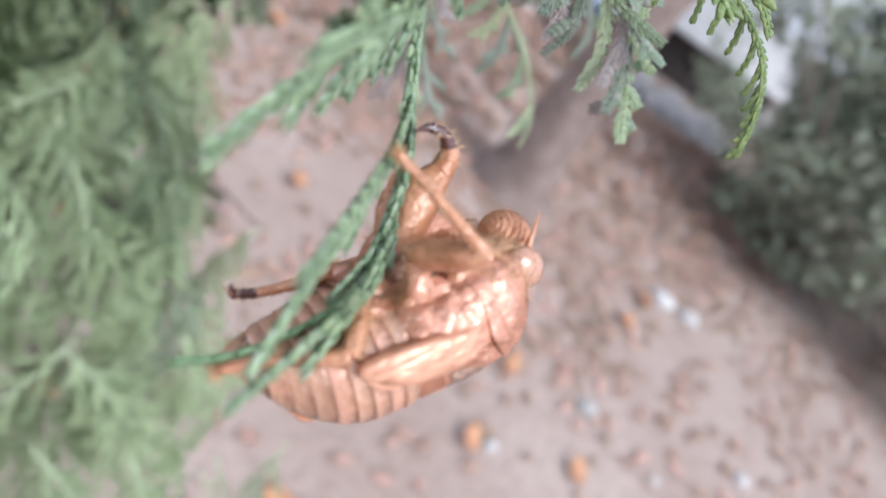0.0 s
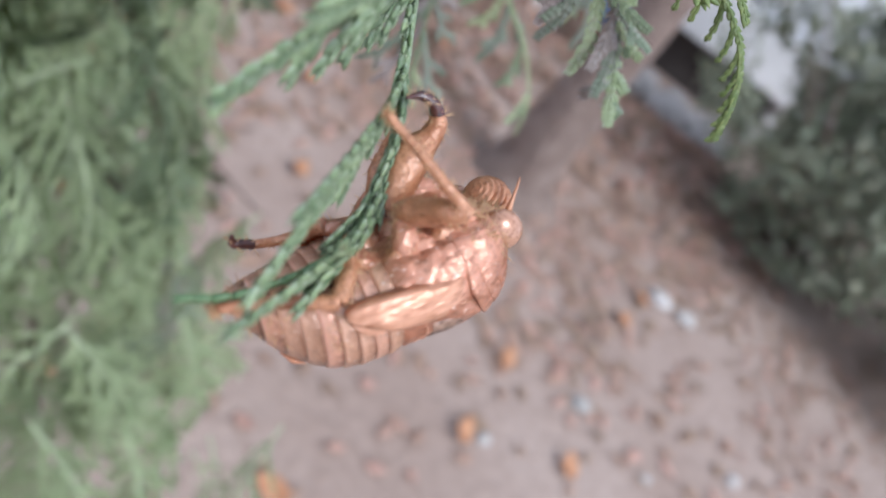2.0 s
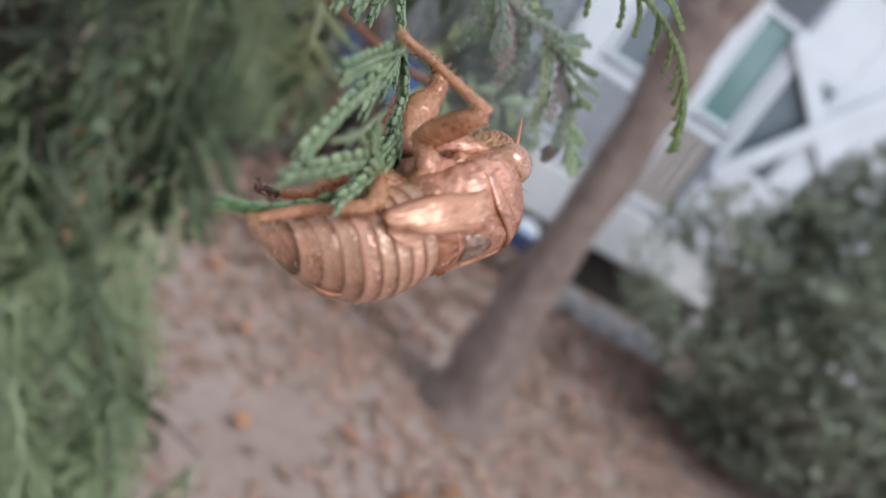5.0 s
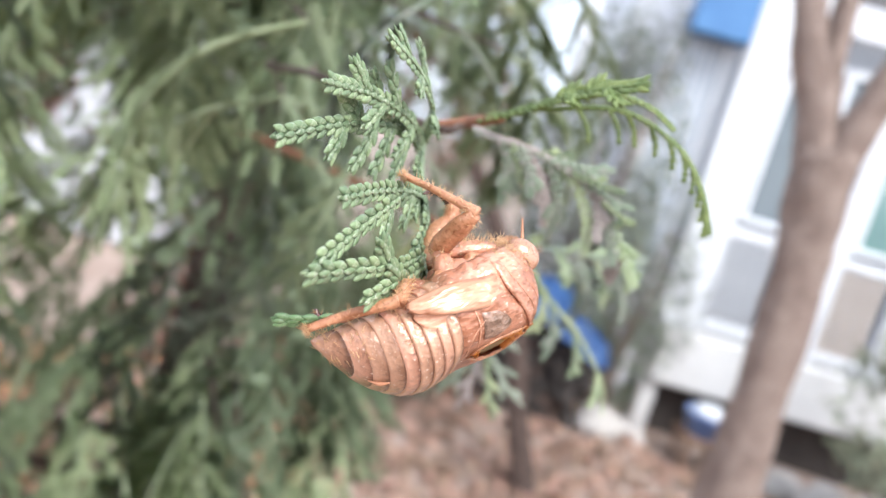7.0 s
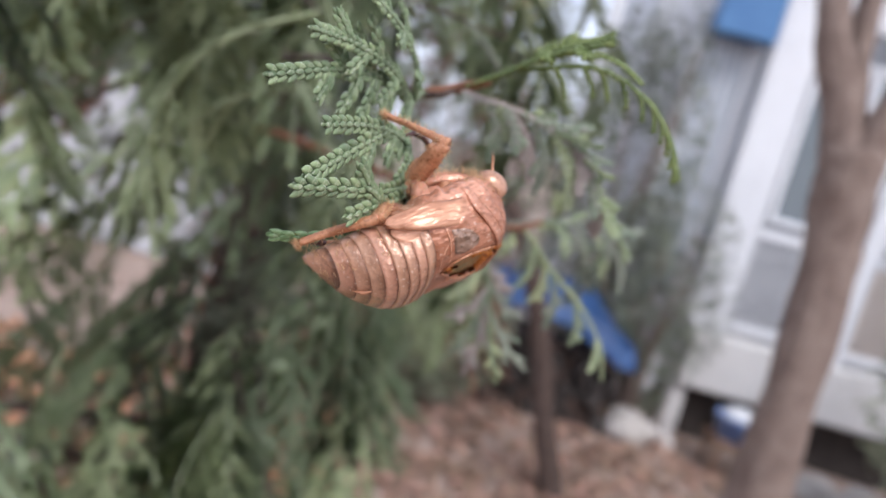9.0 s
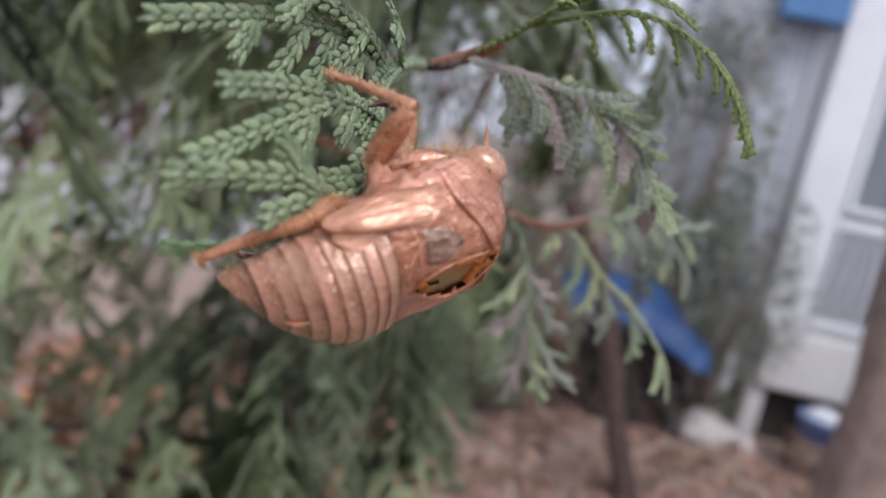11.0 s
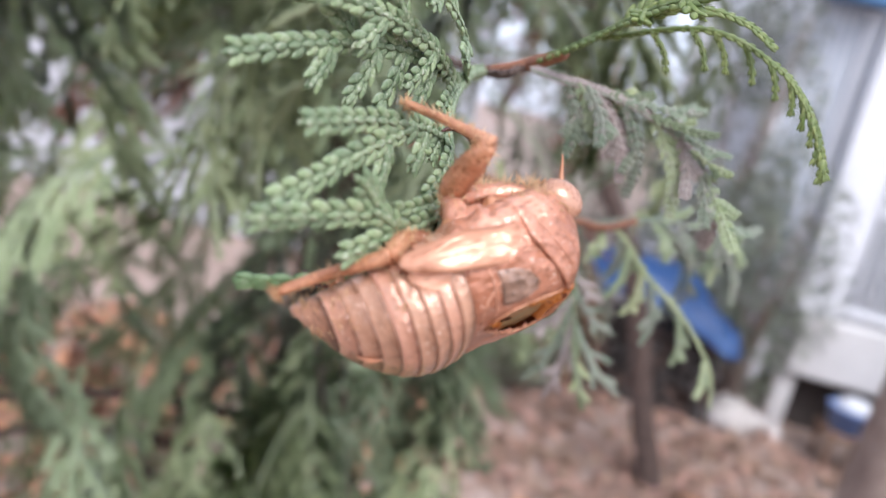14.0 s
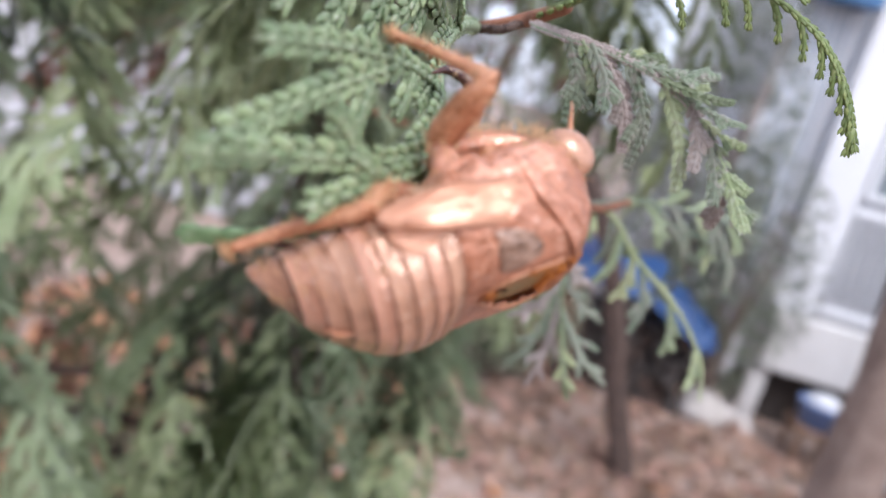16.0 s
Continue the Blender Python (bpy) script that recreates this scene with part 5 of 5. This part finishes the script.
    thin(part("lit_inside_sheet", bm, HUSK_AMBER, h, "added torn amber sheet in place of the lit inside of the split"), 0.00008)
    # collar plates and head
    bm = bmesh.new()
    rings = []
    for f, puff in ((0.0, 1.0), (0.02, 1.045), (0.1, 1.05), (0.25, 1.035), (0.36, 1.022), (0.45, 1.04), (0.6, 1.04), (0.72, 1.02), (0.8, 1.035), (0.92, 1.03), (0.98, 1.02), (1.0, 0.98)):
        ring = []
        for k in range(96):
            w = 2 * math.pi * k / 96
            back = 2.26 + 0.32 * max(0.0, math.sin(w)) ** 1.2 - 0.1 * max(0.0, -math.sin(w))
            ring.append((back + (2.86 - back) * f, w, puff + 0.012 * noise.noise(Vector((f * 6, 4 * math.cos(w), 4 * math.sin(w))))))
        rings.append(ring)
    verts = [[bm.verts.new(section(*q)) for q in ring] for ring in rings]
    for i in range(len(rings) - 1):
        for k in range(96):
            if whole(rings[i][k][0], rings[i][k][1]) and whole(rings[i + 1][k][0], rings[i + 1][k][1]):
                bm.faces.new((verts[i][k], verts[i][(k + 1) % 96], verts[i + 1][(k + 1) % 96], verts[i + 1][k]))
    bmesh.ops.delete(bm, geom=[v for v in bm.verts if not v.link_faces], context="VERTS")
    thin(part("pronotum", bm, HUSK, h, "smooth collar plate behind the head"), 0.00015)
    bm = bmesh.new()
    rings = skin(bm, [2.83, 2.87, 2.92, 2.97, 3.02, 3.06, 3.085, 3.098], 40, [0.98, 1.0, 1.0, 1.0, 1, 0.97, 0.85, 0.6])
    bm.faces.new(rings[-1])
    thin(part("head", bm, HUSK, h), 0.00015)
    for s in (1, -1):
        bm = bmesh.new()
        ball(bm, Vector((2.89 - 0.02 * (s < 0), s * 0.50 - 0.10, -0.06 if s > 0 else 0.12)) * CM, (0.0021, 0.0016, 0.0025), 24, 18, Matrix.Rotation(radians(40), 4, "Y"))
        part("eye", bm, HUSK_EYE, h, "glossy clear amber eye cap")
        if s < 0:
            continue
        bm = bmesh.new()
        line = tube(bm, cm((3.0, s * 0.46 - 0.13, -0.2), (3.07, s * 0.44 - 0.13, -0.33), (3.16, s * 0.4 - 0.13, -0.47), (3.18, s * 0.4 - 0.13, -0.53)), [0.00035, 0.00022, 0.00012, 0.00005], 7, 12)
        part("antenna", bm, HUSK_LEG, h)
    bm = bmesh.new()
    turn = Matrix.Rotation(radians(35), 4, "Y")
    rows = []
    for u in range(61):
        q = math.pi * (0.02 + 0.96 * u / 60)
        r = math.sin(q) * (1 + 0.15 * math.cos(u * 2 * math.pi / 5))
        rows.append([bm.verts.new(Vector((2.97, -0.08, -0.14)) * CM + turn @ Vector((0.0024 * r * math.cos(k * math.pi / 12), 0.0027 * r * math.sin(k * math.pi / 12), 0.0025 * math.cos(q)))) for k in range(24)])
    for p0, p1 in zip(rows[:-1], rows[1:]):
        for k in range(24):
            bm.faces.new((p0[k], p0[(k + 1) % 24], p1[(k + 1) % 24], p1[k]))
    bm.faces.new(rows[0])
    bm.faces.new(rows[-1])
    part("clypeus", bm, HUSK_LEG, h, "swollen ribbed orange face plate")
    # wing pads
    for s in (1, -1):
        bm = bmesh.new()
        pad(bm, [(1.78, 0.80, 0.28), (1.55, 0.88, 0.18), (1.3, 0.86, 0.12), (1.1, 0.80, 0.12), (1.03, 0.77, 0.2)], [(1.8, 0.70, 0.56), (1.6, 0.74, 0.58), (1.4, 0.76, 0.55), (1.17, 0.77, 0.41), (1.06, 0.76, 0.26)], 0.015, mirror=s)
        part("hind_wing_pad", bm, HUSK_PAD, h)
        bm = bmesh.new()
        pad(bm, [(2.36, 0.72, 0.0), (2.1, 0.83, 0.04), (1.65, 0.87, -0.03), (1.3, 0.85, -0.03), (1.06, 0.85, 0.0), (0.985, 0.84, 0.06)], [(2.36, 0.74, 0.36), (2.0, 0.87, 0.40), (1.6, 0.94, 0.34), (1.37, 0.95, 0.29), (1.1, 0.88, 0.18), (0.99, 0.85, 0.1)], 0.035, mirror=s)
        part("wing_pad", bm, HUSK_PAD, h, "folded leaf-shaped wing pad")
        side = (lambda w: w) if s > 0 else (lambda w: math.pi - w)
        for name, path, r in (("notum_ridge", [(1.6, 1.25), (1.62, 0.95), (1.7, 0.7), (1.85, 0.5)], 0.00011), ("notum_ridge", [(2.56, 1.2), (2.45, 0.85), (2.42, 0.6), (2.5, 0.35)], 0.00011),
                              ("notum_ridge", [(1.74, 0.1), (1.76, 0.5), (1.75, 0.9), (1.76, 1.3)], 0.00011), ("notum_ridge", [(1.8, 0.15), (2.0, 0.2), (2.2, 0.22), (2.42, 0.35)], 0.00011), ("pronotum_groove", [(2.66, 1.2), (2.62, 0.7), (2.52, 0.3), (2.42, 0.0), (2.38, -0.3)], 0.00004),
                              ("pronotum_groove", [(2.78, 1.1), (2.75, 0.7), (2.68, 0.3), (2.6, 0.0), (2.56, -0.25)], 0.00004)):
            bm = bmesh.new()
            tube(bm, [section(a, side(w), 1.036 if name == "pronotum_groove" else 1.005) for a, w in path], [r * 0.5, r, r * 0.5], 7, 18, 0.2)
            part(name, bm, HUSK_PAD, h)
        bm = bmesh.new()
        grid = []
        for u in range(9):
            row = []
            for v in range(9):
                a, w = 1.82 + 0.40 * u / 8, 0.34 + 0.62 * v / 8 + 0.12 * u / 8 - 0.06 * math.sin(math.pi * v / 8)
                q = 1.006 + 0.02 * math.sin(math.pi * u / 8) * math.sin(math.pi * v / 8)
                row.append(bm.verts.new(section(a, side(w), q)))
            grid.append(row)
        for u in range(8):
            for v in range(8):
                bm.faces.new((grid[u][v], grid[u][v + 1], grid[u + 1][v + 1], grid[u + 1][v]))
        thin(part("shoulder_plate", bm, HUSK_WINDOW, h, "thin clear greyish window in the shoulder"), 0.0001)

    # plates and leg bases of the underside
    for x, y, z, rx, ry, rz, turn in ((1.42, 0.42, -0.10, 0.17, 0.13, 0.12, 20), (1.66, 0.50, -0.12, 0.15, 0.12, 0.13, -15), (1.95, 0.50, -0.16, 0.16, 0.13, 0.15, 25), (2.22, 0.46, -0.20, 0.17, 0.12, 0.14, -20), (2.48, 0.44, -0.18, 0.16, 0.13, 0.12, 15),
                                      (1.50, 0.10, -0.14, 0.18, 0.13, 0.10, -10), (1.82, 0.05, -0.18, 0.17, 0.14, 0.12, 15), (2.15, 0.05, -0.20, 0.18, 0.14, 0.13, -12), (1.45, -0.25, -0.12, 0.16, 0.13, 0.11, 12), (1.75, -0.28, -0.15, 0.16, 0.13, 0.12, -18)):
        bm = bmesh.new()
        ball(bm, (0, 0, 0), (rx * CM, ry * CM, rz * CM), 18, 12, Matrix.Rotation(radians(turn), 4, "Z"))
        for v in bm.verts:
            v.co *= 1 + 0.22 * noise.noise(v.co * 900 + Vector((x * 5, y * 5, 0)))
        bmesh.ops.translate(bm, verts=bm.verts, vec=Vector((x, y - 0.08, z)) * CM)
        part("coxa", bm, HUSK_LEG if turn < 0 else HUSK, h)

    def leg(name, joints, hair=40, dark_tip=False, label=""):
        l = None
        for k, (pts, rad) in enumerate(joints):
            bm = bmesh.new()
            line = tube(bm, cm(*pts), [r * CM for r in rad], 12, 12 * (len(pts) - 1), 0.12)
            last = dark_tip and k == len(joints) - 1
            if l is None:
                l = part(name, bm, HUSK, h, label)
            else:
                part(("femur", "tibia", "tarsus", "claw")[min(k - 1, 3)], bm, HUSK_DARK if last else HUSK_LEG, l)
            if hair:
                bm = bmesh.new()
                bristles(bm, rng, line, (sum(rad) / len(rad)) * CM, int(hair * 1.3), 0.0011)
                part("bristles", bm, BRISTLE, l, kind="stuff")

    # left middle leg, which reaches up to the twig
    leg("middle_leg", [([(1.76, 0.44, -0.02), (1.8, 0.38, -0.28), (1.86, 0.24, -0.47)], [0.16, 0.14, 0.10]),
                       ([(1.84, 0.20, -0.50), (1.92, 0.38, -0.56), (2.06, 0.66, -0.64), (2.21, 0.90, -0.71)], [0.10, 0.145, 0.14, 0.085]),
                       ([(2.23, 0.92, -0.70), (2.14, 0.80, -0.88), (1.97, 0.53, -1.22), (1.83, 0.3, -1.48)], [0.08, 0.058, 0.045, 0.045]),
                       ([(1.83, 0.3, -1.48), (1.8, 0.27, -1.53), (1.78, 0.22, -1.56)], [0.05, 0.035, 0.012])], 60, label="long bent leg reaching up to the twig")
    leg("front_leg", [([(2.7, 0.3, -0.18), (2.35, 0.3, -0.34), (1.98, 0.26, -0.44)], [0.10, 0.115, 0.09])], 40)
    # right front leg with its digging claw
    leg("front_leg", [([(2.62, -0.3, -0.2), (2.3, -0.33, -0.36), (1.95, -0.24, -0.38)], [0.12, 0.13, 0.14]),
                      ([(1.86, -0.2, -0.3), (2.0, -0.28, -0.5), (2.3, -0.4, -0.74), (2.5, -0.44, -0.86)], [0.17, 0.22, 0.21, 0.13]),
                      ([(2.48, -0.44, -0.84), (2.6, -0.45, -0.98), (2.62, -0.45, -1.1)], [0.13, 0.11, 0.085]),
                      ([(2.62, -0.45, -1.07), (2.58, -0.45, -1.22), (2.44, -0.45, -1.34), (2.27, -0.45, -1.35)], [0.085, 0.07, 0.05, 0.012])], 30, True, "right front leg with a dark curved digging claw")
    leg("middle_leg", [([(1.65, -0.42, -0.12), (1.72, -0.40, -0.26), (1.8, -0.36, -0.4)], [0.15, 0.14, 0.12]),
                       ([(1.8, -0.35, -0.4), (1.95, -0.55, -0.55), (2.05, -0.68, -0.68)], [0.11, 0.13, 0.08]),
                       ([(2.05, -0.68, -0.66), (2.1, -0.66, -0.8), (2.16, -0.62, -0.94)], [0.07, 0.055, 0.03])], 15)
    # hind legs, laid back along the tail
    for s in (1, -1):
        leg("hind_leg", [([(1.5, s * 0.38, 0.0), (1.36, s * 0.34, -0.15), (1.22, s * 0.36, -0.2)], [0.13, 0.11, 0.08]),
                         ([(1.24, s * 0.38, -0.22), (1.1, s * 0.55, -0.14), (0.97, s * (0.70 if s > 0 else 0.58), -0.04 if s > 0 else -0.06)], [0.085, 0.1, 0.085])]
            + ([([(0.97, 0.71, -0.05), (0.7, 0.60, -0.08), (0.3, 0.45, -0.12), (-0.06, 0.35, -0.13)], [0.08, 0.068, 0.056, 0.05]),
                ([(-0.06, 0.35, -0.13), (-0.12, 0.34, -0.12)], [0.05, 0.03])] if s > 0 else
               [([(0.97, -0.58, -0.06), (0.75, -0.56, -0.09), (0.5, -0.52, -0.15), (0.36, -0.49, -0.21)], [0.07, 0.055, 0.05, 0.045]),
                ([(0.5, -0.52, -0.15), (0.36, -0.49, -0.22), (0.3, -0.47, -0.26), (0.31, -0.46, -0.36)], [0.055, 0.055, 0.045, 0.02])]), 60 if s > 0 else 15, s < 0)
    # bristles on the face, collar and belly
    bm = bmesh.new()
    for a, w0, w1, count in ((2.9, -2.6, 0.0, 120), (2.7, -1.2, -0.3, 90), (2.5, -1.3, -0.5, 60), (2.75, -0.4, 0.2, 25), (0.15, -3.0, 3.0, 70), (0.4, -0.4, 0.4, 25), (0.9, -0.3, 0.2, 25)):
        for _ in range(count):
            w, aa = rng.uniform(w0, w1), a + rng.uniform(-0.12, 0.12)
            p, c = section(aa, w), Vector((aa, 0, 0.2)) * CM
            out_way = (p - c).normalized()
            bristles(bm, rng, [p - Vector((0.0001, 0, 0)), p + Vector((0.0001, 0, 0))], 0.0, 1, 0.0014, out_way)
    # the fringe along the front leg's base
    bristles(bm, rng, spline(cm((1.98, 0.26, -0.45), (2.35, 0.30, -0.36), (2.72, 0.30, -0.24)), 30), 0.0010, 130, 0.0017, Vector((0, 0, -1)))
    part("bristles", bm, BRISTLE, h, kind="stuff")
    bm = bmesh.new()
    p, q = section(0.42, 1.15, 1.02), section(0.62, 1.0, 1.03)
    tube(bm, [p, p.lerp(q, 0.5) + (p - Vector((0.005, 0, 0.002))).normalized() * 0.0003, q], [0.00008, 0.00028, 0.00006], 6, 10, 0.4)
    part("flake", bm, HUSK_PAD, h, "pale dry flake stuck to the back")


make_husk()


def motions():
    """Nothing but the camera moves here."""


motions()
